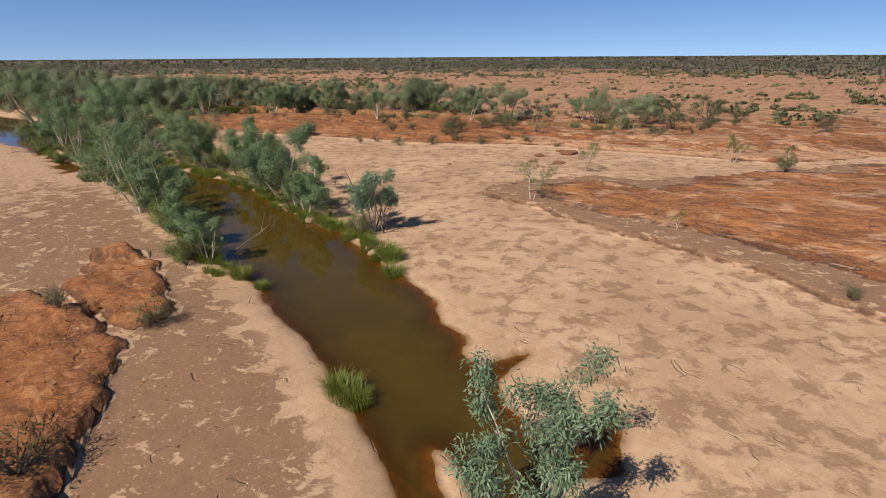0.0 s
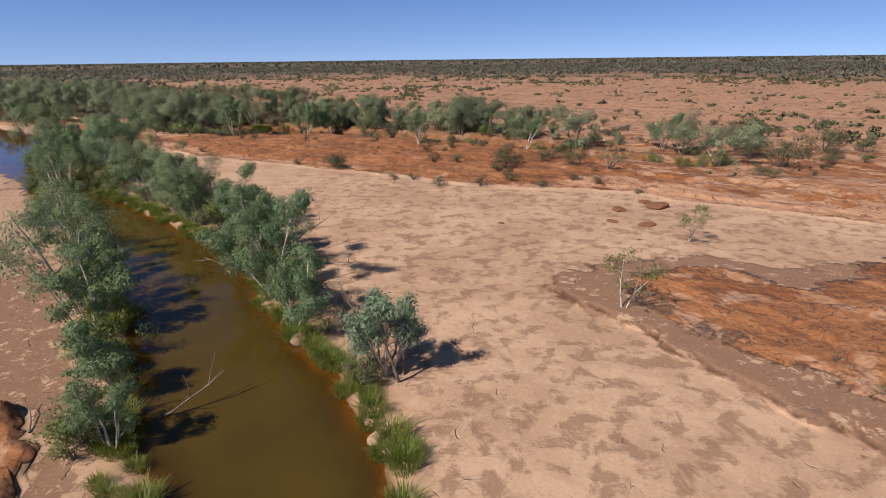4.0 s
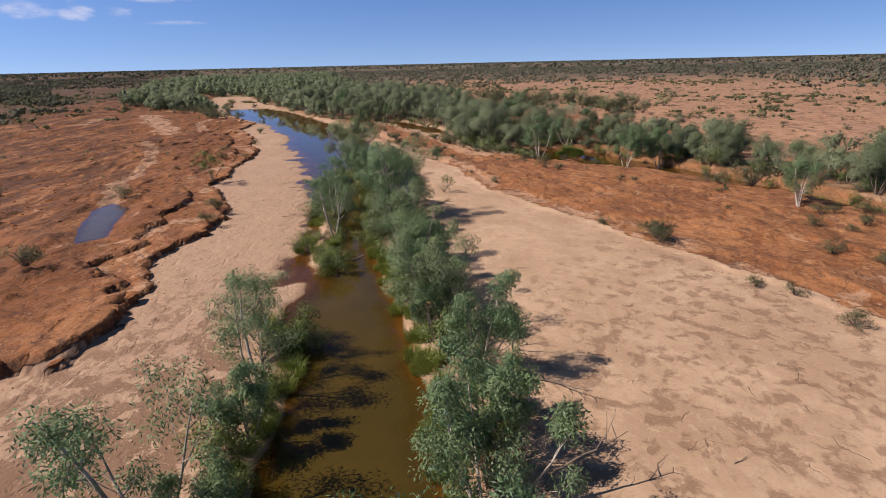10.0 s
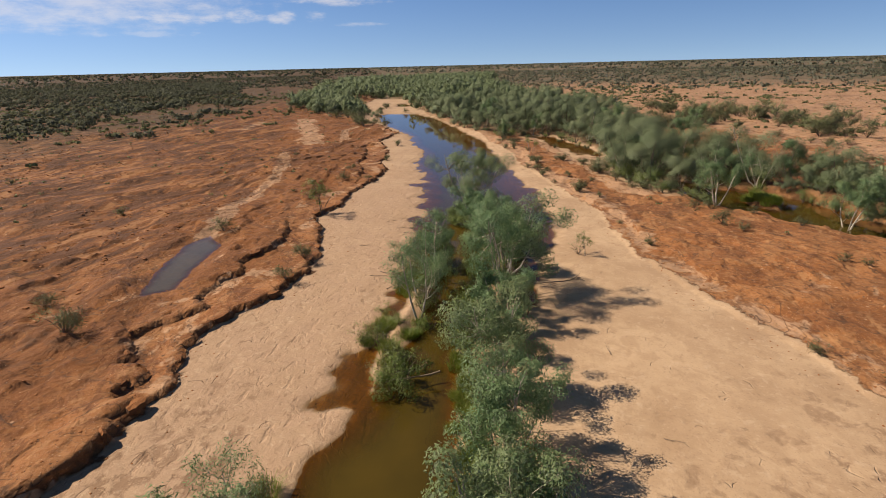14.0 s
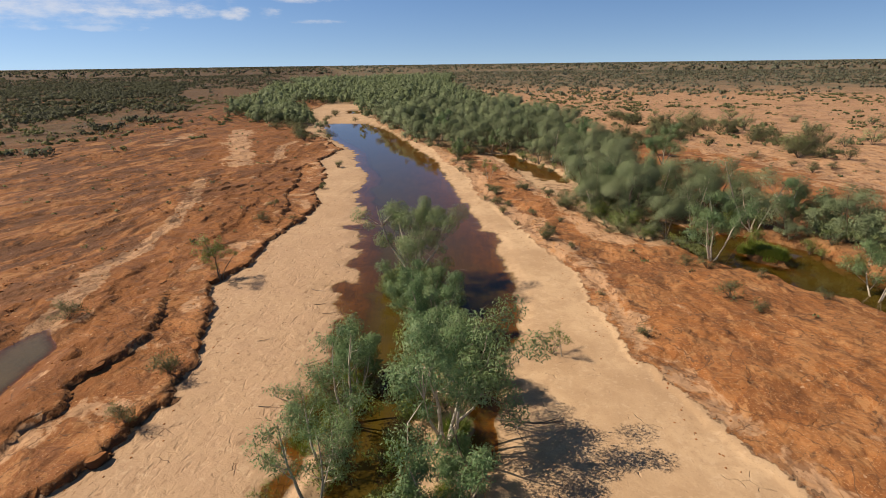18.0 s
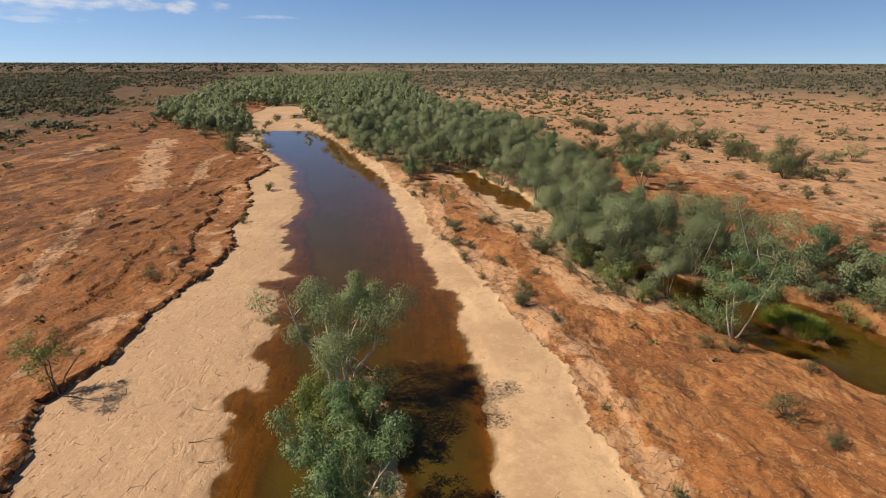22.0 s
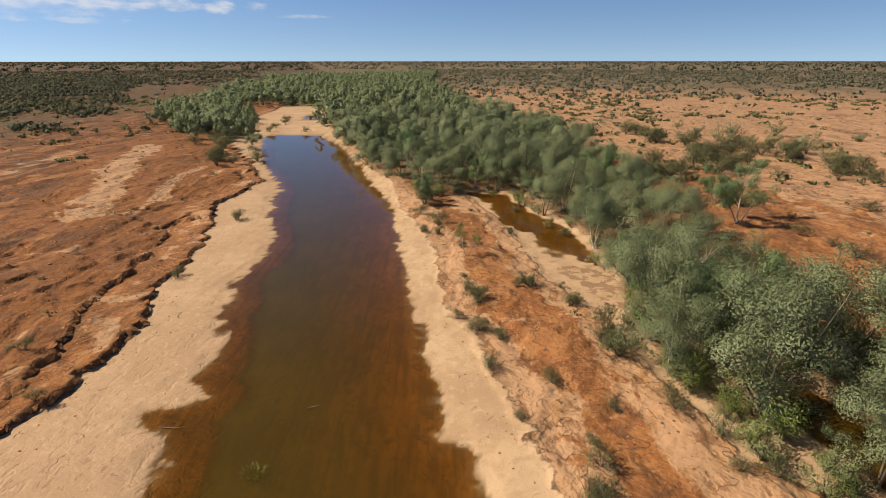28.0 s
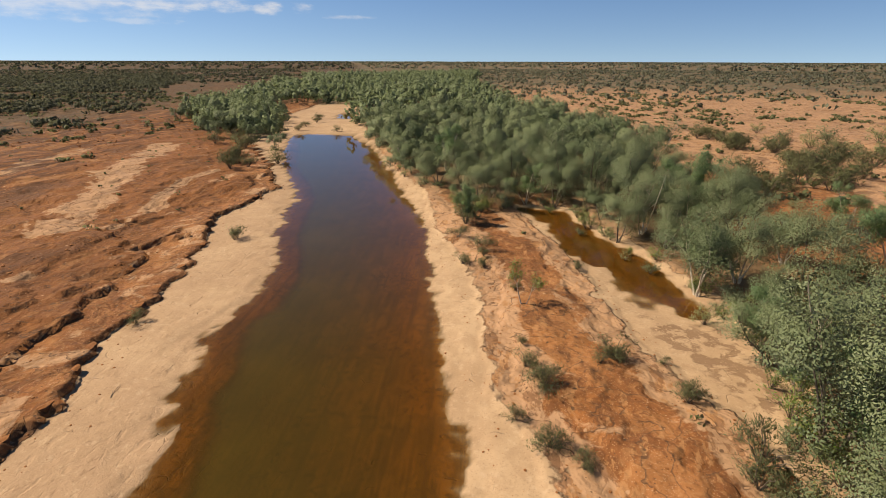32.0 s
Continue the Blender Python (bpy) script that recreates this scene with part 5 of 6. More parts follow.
# shrubs that stand singly on the banks and plain: x, y, width
SHRUBS_A = [(-11.6, 19.4, 1.9), (-15.8, 19.9, 1.5), (-10.6, 10.6, 2.2), (17.4, 20.6, 1.1), (30.5, 46.4, 2.4), (40.3, 82.1, 6.0), (48.8, 68.1, 3.4), (-17.6, 72.6, 2.7), (-5.1, 64.9, 1.7),
            (44.9, 81.9, 3.0), (30.1, 71.5, 4.6), (-10.2, 67.8, 1.3), (-8.1, 67.6, 1.3), (-1.0, 64.8, 1.8), (0.8, 70.1, 1.9), (1.9, 67.2, 2.1), (4.8, 64.2, 1.5), (1.9, 77.0, 2.6),
            (2.7, 73.4, 2.1), (7.4, 77.0, 2.9), (9.1, 72.7, 3.3), (8.1, 66.6, 1.3), (13.5, 62.4, 1.0), (10.3, 65.0, 1.3), (1.6, 71.5, 3.0), (-15.2, 95.5, 5.0)]
SHRUBS_B = [(-50.4, 40.8, 2.8), (-55.5, 57.9, 2.4), (-51.9, 54.9, 1.8), (-67.2, 54.2, 2.4), (-23.0, 74.9, 1.3), (-18.1, 73.6, 2.9), (-39.8, 83.9, 1.4), (-58.8, 96.8, 1.9),
            (-65.9, 108.1, 3.0), (-56.5, 40.0, 1.8), (-57.3, 94.5, 2.1), (-75.3, 104.9, 2.1), (-72.1, 101.8, 1.7), (-64.4, 100.3, 1.5), (-63.7, 106.1, 2.7), (-75.0, 110.5, 2.2),
            (-45.8, 87.4, 0.8), (-54.0, 94.3, 1.1), (-44.6, 98.8, 1.8), (-43.1, 99.6, 1.8), (-33.8, 98.8, 1.6), (-87.2, 77.7, 1.6), (-149.6, 111.2, 3.8), (-163.2, 116.6, 4.4),
            (-38.6, 99.6, 1.4), (-93.1, 116.0, 2.4), (-68.1, 99.0, 1.8), (-63.7, 96.8, 0.8), (-58.0, 94.8, 2.1), (-59.9, 97.8, 1.0), (-70.3, 110.4, 1.6), (-53.3, 102.4, 1.6)]
SHRUBS_C = [(-142, 108, 4.2), (-165, 117, 4.6), (-147, 117, 4.0), (-143, 111, 3.0), (-156, 113, 3.6), (-170, 113, 4.0), (-54.5, 101.5, 1.4), (-70.5, 102.4, 1.2), (-90.4, 113.8, 1.7), (-100.6, 120.0, 3.6), (-94.1, 164.1, 6.0), (-56.8, 161.7, 5.0), (-83.2, 74.6, 1.8), (-81.6, 77.6, 1.2),
            (-77.0, 105.3, 1.8), (-74.9, 104.6, 1.9), (-74.3, 102.0, 1.3), (-71.9, 101.9, 1.6), (-70.2, 102.0, 1.1), (-74.7, 108.8, 1.2), (-74.5, 110.2, 1.4), (-70.1, 109.8, 1.7),
            (-65.3, 106.7, 2.2), (-92.0, 115.1, 1.5), (-92.2, 112.9, 1.8), (-97.4, 116.6, 2.1), (-149.4, 110.2, 4.0), (-172.1, 117.8, 4.6), (-96.3, 88.9, 1.6), (-110.4, 99.6, 2.2),
            (-85.0, 112.1, 1.3), (-79.0, 107.0, 1.0), (-61.0, 101.0, 1.2), (-186, 136.5, 3.0), (-192, 141, 2.6), (-199, 147, 3.0), (-179, 143.4, 2.4), (-206, 151, 3.2), (-184, 131, 3.4)]
stand(lambda s, r: ("bush%d" % r.randrange(4), 2.0), SHRUBS_A + SHRUBS_B + SHRUBS_C, "low rounded grey-green saltbush on bare earth", "shrub", "saltbushes", 12)
stand(lambda s, r: ("dry%d" % r.randrange(2), 2.0), [(12.5, 70.8, 4.6), (13.8, 33.0, 0.9), (7.4, 37.9, 2.2), (-8.5, 29.8, 1.0), (-42.6, 77.6, 2.0), (-30.6, 57.0, 1.6), (-13.0, 44.6, 1.6), (-110.2, 99.2, 2.0)],
      "bare grey leafless bush of dry twigs", "shrub", "dry bushes", 13)
CLUSTER = [(-114.1, 213.1, 3.0), (-106.8, 207.5, 3.7), (-99.2, 201.9, 4.4), (-98.8, 209.1, 5.1), (-92.4, 201.5, 3.0), (-87.5, 199.6, 3.7), (-82.7, 194.1, 4.4), (-80.5, 196.5, 5.1), (-76.2, 192.8, 3.0), (-71.9, 186.6, 3.7), (-93.0, 217.1, 4.4), (-66.5, 197.6, 5.1), (-66.6, 206.6, 3.0), (-55.4, 182.2, 3.7), (-52.4, 188.6, 4.4), (-59.1, 165.6, 5.1), (-78.6, 224.3, 3.0), (-63.1, 233.2, 3.7)]
CLUMPS = [(-91, 160, 5, 7), (-89, 154, 4, 6), (-91, 180, 7, 10), (-84, 170, 6, 9), (-84.6, 189, 7, 9), (-104, 191, 6, 8), (-70, 182, 6, 8), (-54, 166, 4, 6), (-66, 176, 5, 5), (-113, 198, 7, 7)]
clumps = [(x + rng.gauss(0, r * 0.6), y + rng.gauss(0, r * 0.45), rng.choice((2.6, 3.4, 4.2, 5.0))) for x, y, r, n in CLUMPS for _ in range(n)]
stand(lambda s, r: ("pbush%d" % r.randrange(3), 2.4), clumps, "dense dark green bush in a thicket on the pale plain", "shrub", "plain thicket shrubs", 28)
stand(lambda s, r: ("cbush%d" % r.randrange(1, 3), 2.4), CLUSTER, "rounded olive shrub in a cluster on the pale plain", "shrub", "plain cluster shrubs", 26)
LUSH = [(-56.6, 75.4, 2.6), (-58.6, 76.4, 2.2), (-54.4, 76.4, 2.8), (-52.4, 74.4, 2.8), (-47.8, 71.4, 2.8), (-43.4, 66.9, 2.6), (-48.2, 67.0, 2.6), (-37.2, 61.6, 2.4), (-34.6, 54.4, 2.2), (-27.6, 46.2, 2.3), (-15.4, 45.6, 2.6),
        (-12.2, 41.2, 2.2), (-25.6, 54.4, 2.4), (-20.6, 50.2, 2.4), (-16.2, 31.6, 2.2), (-19.4, 35.6, 2.2), (-22.6, 39.0, 2.2)]
stand(lambda s, r: ("lush%d" % r.randrange(2), 3.2), LUSH, "lush green tea tree bush over the water", "bush", "tea trees", 19)


def along(path, spacing, side, seed, lo, hi, jitter=0.6):
    """Spots along a bank between two values of y, set to one side of it."""
    r, out = random.Random(seed), []
    for (ax, ay), (bx, by) in zip(path[:-1], path[1:]):
        ln = math.hypot(bx - ax, by - ay)
        if ln > 60:
            continue
        for i in range(max(int(ln / spacing + r.random()), 0)):
            k = r.random()
            x, y = ax + (bx - ax) * k, ay + (by - ay) * k
            if lo < y < hi:
                out.append((x + (by - ay) / ln * side + r.gauss(0, jitter), y - (bx - ax) / ln * side + r.gauss(0, jitter)))
    return out


rr = random.Random(31)
# reeds and dark bushes at the water's edge
reeds = [(x, y, rr.uniform(0.5, 1.1)) for x, y in along(BANK_LEFT, 0.55, -0.5, 32, 23, 48, 0.35) + along(BANK_RIGHT, 0.42, -0.4, 33, 25, 63, 0.3)]
reeds += [(x, y, rr.uniform(0.6, 1.2)) for x, y in along(BAR, 1.3, 0.0, 34, 57, 74, 0.6) + along(BAR_LEFT, 1.3, 0.0, 35, 53, 67, 0.5)]
reeds += [(-69.4, 84.7, 0.8), (-3.1, 14.5, 1.05), (-2.8, 14.2, 0.85), (-3.4, 14.9, 0.95)]
reeds += [(x, y, rr.uniform(0.7, 1.3)) for x, y in scatter(REEDBED, 0.55, (-44, 105, -38, 109), 44)]
stand(lambda s, r: ("reed%d" % r.randrange(4), 1.1), reeds, "bright green clump of reeds at the water's edge", "reeds", "reed clumps", 14)
banks = [(x, y, rr.uniform(1.1, 2.3)) for x, y in along(BANK_LEFT, 1.35, -0.9, 36, 25, 48, 0.5) + along(BANK_RIGHT, 1.9, -1.2, 37, 33, 63, 0.6)]
banks += [(x, y, rr.uniform(1.2, 2.4)) for x, y in along(BAR, 2.0, 0.5, 38, 57, 82, 0.8) + along(BAR_LEFT, 1.5, 0.3, 39, 53, 67, 0.6)]
banks += [(-5.0, 30.6, 1.8), (-4.7, 31.6, 1.6), (-5.4, 31.8, 1.5), (-55.2, 75.8, 3.0), (-57.6, 75.6, 2.6), (-53.0, 75.2, 3.0), (-27.4, 46.8, 2.0)]
stand(lambda s, r: ("bank%d" % r.randrange(4), 2.4), banks, "dense dark green bush on the riverbank", "bush", "bank bushes", 15)
lower = [(x, y, rr.uniform(1.0, 2.1)) for x, y in along([(-66, 110.5), (-60, 106.5), (-54, 103.4), (-48, 103), (-44, 102.2)], 0.7, -0.6, 45, 90, 140, 0.8)]
stand(lambda s, r: ("cbush%d" % r.randrange(4), 2.4), lower, "low dense green bush under the creek trees", "bush", "creek bushes", 27)
edge = [(x, y, rr.uniform(1.0, 2.2)) for x, y in along([(-137, 133), (-117, 126.5), (-103, 123)], 3, 0, 40, 90, 140, 1.0) + [q for q in along(CREEK, 2.6, -0.4, 41, 70, 120, 0.9) if beyond_creek(*q)] + along(WOOD[3:15], 1.5, 0.3, 42, 90, 140, 0.9)]
stand(lambda s, r: ("cbush%d" % r.randrange(4), 2.4), edge[:95] + [(x, y, rr.uniform(1.4, 3.2)) for x, y in scatter(WOOD, 2.1, (-76, 101, -44, 124), 43)][:105], "dark green bush at the edge of the creek thicket", "bush", "creek bushes", 16)
stand(lambda s, r: ("dead%d" % r.randrange(3), 3.0), [(-4.4, 32.2, 5.0), (-3.4, 31.2, 4.4), (-13.2, 43.6, 4.4), (-18.6, 52.4, 3.0), (-10.6, 38.4, 3.0), (-28.0, 56.8, 4.0), (-36.8, 65.8, 4.4), (-13.6, 28.4, 2.6)],
      "bare dead sapling with grey branches", "dead tree", "dead saplings", 17)


def dead_branch(name, seed, length, forks):
    """A fallen limb with a few bare forks, lying on the ground."""
    rng2 = np.random.default_rng(seed)
    root = new(name)
    path, _ = bend((0, 0, 0.05), (1, 0, 0.05), length, 7, rng2, 0.02, 0.12)
    path[:, 2] = np.abs(path[:, 2]) * 0.6 + 0.03
    part_np("limb", *tube(path, np.linspace(1, 0.25, 8) * 0.018 * length, 6), TWIG, root, smooth=True)
    for k in range(forks):
        i = 2 + k % 5
        d = rng2.normal(0, 0.5, 3) + np.array([0.8, 0, 0.15])
        p, _ = bend(path[i], d / np.linalg.norm(d), length * rng2.uniform(0.25, 0.5), 4, rng2, 0.05, 0.2)
        p[:, 2] = np.maximum(p[:, 2], 0.02)
        part_np("fork", *tube(p, np.linspace(1, 0.3, 5) * 0.007 * length, 4), TWIG, root, smooth=True)
    return root


def lay(name, seed, x, y, turn, length, forks, label, up=0.0, rise=0.0):
    ob = dead_branch(name, seed, length, forks)
    ob.matrix_basis = pose(x, y, max(ground_at(x, y), 0.0) - 0.02 + up, 0, rise, turn)
    return tagged(ob, label, "branch", "fallen branches")


lay("fallen_branch", 201, -11.8, 28.5, 20, 2.6, 4, "bare grey branch reaching over the water", 0.0, -28)
lay("fallen_branch", 202, -12.8, 40.0, 200, 3.4, 5, "bare grey branch drooping into the river", 0.9, -6)
lay("fallen_branch", 203, -11.9, 43.2, 8, 3.8, 5, "long dry branch lying out over the sand")
lay("fallen_branch", 204, -12.4, 44.6, 55, 3.0, 5, "pale dead limb leaning out of the bank trees", 1.1, -18)
lay("fallen_branch", 205, -15.8, 27.0, 110, 2.0, 4, "dry branch on the red clay mound")
lay("fallen_branch", 206, -14.4, 27.2, 10, 1.6, 3, "dry branch on the red clay mound")
lay("fallen_branch", 209, -16.6, 50.6, 15, 3.2, 5, "dry branch lying on the sand beside bushes")
lay("fallen_branch", 210, -40.0, 70.0, 20, 4.0, 6, "dead pale limb under the river gums", 0.3, -10)
lay("fallen_branch", 211, -34.0, 57.0, 250, 3.4, 5, "dead pale limb hanging into the river", 0.6, 8)
lay("fallen_branch", 212, -46.6, 60.8, 100, 1.8, 3, "thin dry branch on pale sand")

lay("fallen_branch", 221, -57.8, 69.1, 45, 1.4, 2, "thin dry stick lying on pale sand")
lay("fallen_branch", 222, -51.8, 64.7, 68, 1.7, 2, "thin dry stick lying on pale sand")
lay("fallen_branch", 223, -49.7, 62.0, 21, 2.0, 2, "thin dry stick lying on pale sand")
lay("fallen_branch", 224, -49.4, 60.9, 44, 1.4, 2, "thin dry stick lying on pale sand")
lay("fallen_branch", 225, -59.5, 69.3, 67, 1.7, 2, "thin dry stick lying on pale sand")
lay("driftwood", 231, -72.1, 88.8, 60, 0.9, 3, "small dark snag standing in the shallow river", 0.05)
lay("fallen_branch", 227, -75.7, 82.3, 43, 1.4, 2, "thin dry stick lying on pale sand")
for x, y, w in [(-58, 83, 1.2), (-50.6, 79, 1.0), (-30, 66, 1.1), (-24, 62, 0.9), (-62.6, 70.6, 1.3), (-56.6, 63.6, 1.2), (-74, 75, 1.0), (-88, 86.6, 1.2), (-8, 50, 1.0), (-20, 30, 0.9)]:
    lay("dry_stick", int(240 + x), x, y, (x * 37) % 180, w, 1, "short dry stick on bare sand")


def stone(name, seed, rough=0.28):
    """A worn lump of stone."""
    bm = bmesh.new()
    bmesh.ops.create_icosphere(bm, subdivisions=2, radius=0.5)
    for v in bm.verts:
        v.co *= 1 + rough * noise.noise(v.co * 2.3 + Vector((seed * 7.1, seed * 3.3, 0)))
    me = bpy.data.meshes.new(name)
    bm.to_mesh(me)
    bm.free()
    return me


STONES = [stone("river_stone", i) for i in range(5)]
for me in STONES[:3]:
    me.materials.append(ROCK)
for me in STONES[3:]:
    me.materials.append(ROCK_PALE)


def put_stone(x, y, w, flat, mesh, label, turn):
    ob = new("river_stone", mesh)
    ob.matrix_basis = pose(x, y, ground_at(x, y) + w * flat * 0.22, 0, 0, turn) @ Matrix.Diagonal((w, w * 0.72, w * flat, 1))
    return tagged(ob, label, "stone", "river stones")


for x, y, w in [(9.3, 53.3, 1.0), (13.9, 57.8, 2.4), (10.5, 56.7, 1.5), (13.3, 59.3, 1.3), (11.7, 52.5, 1.4), (10.2, 48.9, 0.4), (0.8, 52.4, 0.6)]:
    put_stone(x, y, w, 0.22, STONES[rr.randrange(3)], "flat brown slab of stone lying on sand", rr.random() * 360)
for x, y, w in [(-11.7, 37.7, 0.6), (-8.7, 34.2, 1.0), (-3.8, 27.8, 0.8), (-11.4, 37.3, 0.5), (-3.2, 27.0, 0.6), (-4.2, 28.6, 0.5)]:
    put_stone(x, y, w, 0.5, STONES[3 + rr.randrange(2)], "pale rounded rock at the water's edge", rr.random() * 360)

def plate(name, seed):
    """A broken plate of clay: flat worn top, ragged outline, undercut foot."""
    r = random.Random(seed)
    k = 11
    ring = [(math.cos(i * 6.2832 / k) * r.uniform(0.68, 1.1), math.sin(i * 6.2832 / k) * r.uniform(0.68, 1.1)) for i in range(k)]
    v = [(x * 0.72, y * 0.72, -1.0) for x, y in ring] + [(x, y, -0.35) for x, y in ring] + [(x * 0.95, y * 0.95, -0.05 + r.uniform(-0.1, 0.05)) for x, y in ring] + [(0.1, 0, 0.06)]
    f = []
    for lo in (0, k):
        for i in range(k):
            f += [(lo + i, lo + (i + 1) % k, lo + k + (i + 1) % k), (lo + i, lo + k + (i + 1) % k, lo + k + i)]
    f += [(2 * k + i, 2 * k + (i + 1) % k, 3 * k) for i in range(k)]
    me = mesh_from(name, np.array(v), np.array(f), CLAY)
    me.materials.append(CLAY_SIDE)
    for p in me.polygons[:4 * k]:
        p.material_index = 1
    return me


PLATES = [plate("clay_plate", 300 + i) for i in range(8)]


def break_off(which, path, lo, hi, spacing, seed, limit, size, thick, label):
    """Plates set along a lip of the banks, each a thing of its own."""
    g = random.Random(seed)
    cand = []
    for (ax, ay), (bx, by) in zip(path[:-1], path[1:]):
        ln = math.hypot(bx - ax, by - ay)
        if ln < 60:
            cand += [(ax + (bx - ax) * k + g.uniform(-7, 7), ay + (by - ay) * k + g.uniform(-7, 7)) for k in np.linspace(0, 1, int(ln * 42) + 2)]
    c = np.array(cand)
    c = c[(c[:, 1] > lo) & (c[:, 1] < hi)]
    d = lips(c[:, 0], c[:, 1])[which]
    c = c[np.abs(d - 0.16) < 0.12]
    e = 1.1
    gx = lips(c[:, 0] + e, c[:, 1])[which] - lips(c[:, 0] - e, c[:, 1])[which]
    gy = lips(c[:, 0], c[:, 1] + e)[which] - lips(c[:, 0], c[:, 1] - e)[which]
    gl = np.hypot(gx, gy) + 1e-6
    gx, gy = gx / gl, gy / gl
    top, foot, wet = heights(c[:, 0] + gx * 0.5, c[:, 1] + gy * 0.5)[0], heights(c[:, 0] - gx * 0.5, c[:, 1] - gy * 0.5)[0], heights(c[:, 0], c[:, 1])[6]
    used = []
    for i in range(len(c)):
        x, y = c[i]
        if wet[i] > -0.8 or top[i] - foot[i] < 0.06 or any((x - p) ** 2 + (y - q) ** 2 < spacing ** 2 for p, q in used):
            continue
        used.append((x, y))
        s = size * g.uniform(0.5, 1.35)
        drop = max(top[i] - foot[i], thick) * 1.1
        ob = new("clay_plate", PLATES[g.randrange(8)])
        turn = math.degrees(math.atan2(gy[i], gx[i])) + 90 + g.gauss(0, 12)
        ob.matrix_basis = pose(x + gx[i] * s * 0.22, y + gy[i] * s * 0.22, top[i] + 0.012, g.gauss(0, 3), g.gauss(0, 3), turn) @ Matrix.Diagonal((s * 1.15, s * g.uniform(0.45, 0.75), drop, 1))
        tagged(ob, label, "clay plate", "broken clay plates")
        if len(used) >= limit:
            break


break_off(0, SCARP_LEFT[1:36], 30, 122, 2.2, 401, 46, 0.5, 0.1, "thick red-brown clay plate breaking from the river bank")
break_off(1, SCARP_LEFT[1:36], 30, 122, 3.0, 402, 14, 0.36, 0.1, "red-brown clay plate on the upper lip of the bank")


def rubble(name, label, lists, seed, size):
    """Small broken clay and pebbles, too many to count, in one mesh."""
    g = np.random.default_rng(seed)
    xy = np.array(lists)
    z = ground_many(xy)
    a = np.arange(5) * 1.2566
    base = np.stack([np.cos(a), np.sin(a), np.zeros(5)], 1)
    v, f = [], []
    for (x, y), h in zip(xy, z):
        s, n = size * g.uniform(0.35, 1.3), len(v) * 11
        ring = base * g.uniform(0.7, 1.15, (5, 1)) * np.array([1, g.uniform(0.6, 1), 1])
        t = g.random() * 6.28
        ring = ring @ np.array([[math.cos(t), -math.sin(t), 0], [math.sin(t), math.cos(t), 0], [0, 0, 1]])
        v.append(np.concatenate([ring * s + (0, 0, -0.05), ring * s * 0.82 + (0, 0, s * 0.32), [(0, 0, s * 0.42)]]) + (x, y, h))
        for i in range(5):
            j = (i + 1) % 5
            f += [(n + i, n + j, n + 5 + j), (n + i, n + 5 + j, n + 5 + i), (n + 5 + i, n + 5 + j, n + 10)]
    return tagged(new(name, mesh_from(name, np.concatenate(v), np.array(f), CLAY)), label, "rubble", "", "stuff")


chips = along(SCARP_RIGHT[3:32], 0.5, -0.9, 411, 48, 140, 0.7) + along(LOBE[:11], 0.3, -0.2, 412, 0, 60, 0.4) + along(CREEK_SAND[:9], 0.3, 0.2, 413, 98, 132, 0.5) + along(SCARP_LEFT[1:36], 0.3, 0.5, 414, 5, 122, 0.9)
rubble("bank_rubble", "broken brown clay crumbs along the banks", chips, 415, 0.07)
g5 = np.random.default_rng(416)
loose = uv_to_xy(g5.uniform(0, 150, 5000), g5.uniform(-9, 45, 5000))
loose = np.stack(loose, 1)
lp = lips(loose[:, 0], loose[:, 1])
loose = loose[(np.maximum(lp[0], lp[2]) > 0.5) & (heights(loose[:, 0], loose[:, 1])[6] < -1)]
clods = np.stack(uv_to_xy(g5.uniform(40, 240, 9000), g5.uniform(-75, -4, 9000)), 1)
ch = heights(clods[:, 0], clods[:, 1])
clods = clods[(g5.random(len(clods)) < ch[12] * step(fbm(clods[:, 0], clods[:, 1], 9.0, 421, 3), -0.15, 0.25)) & (ch[6] < -3)]
rubble("gibber_clods", "dark red clods and stones strewn over the clay plain", clods[:5200], 418, 0.20)
rubble("scattered_pebbles", "small pebbles scattered on the red clay", loose[:2600], 417, 0.085)


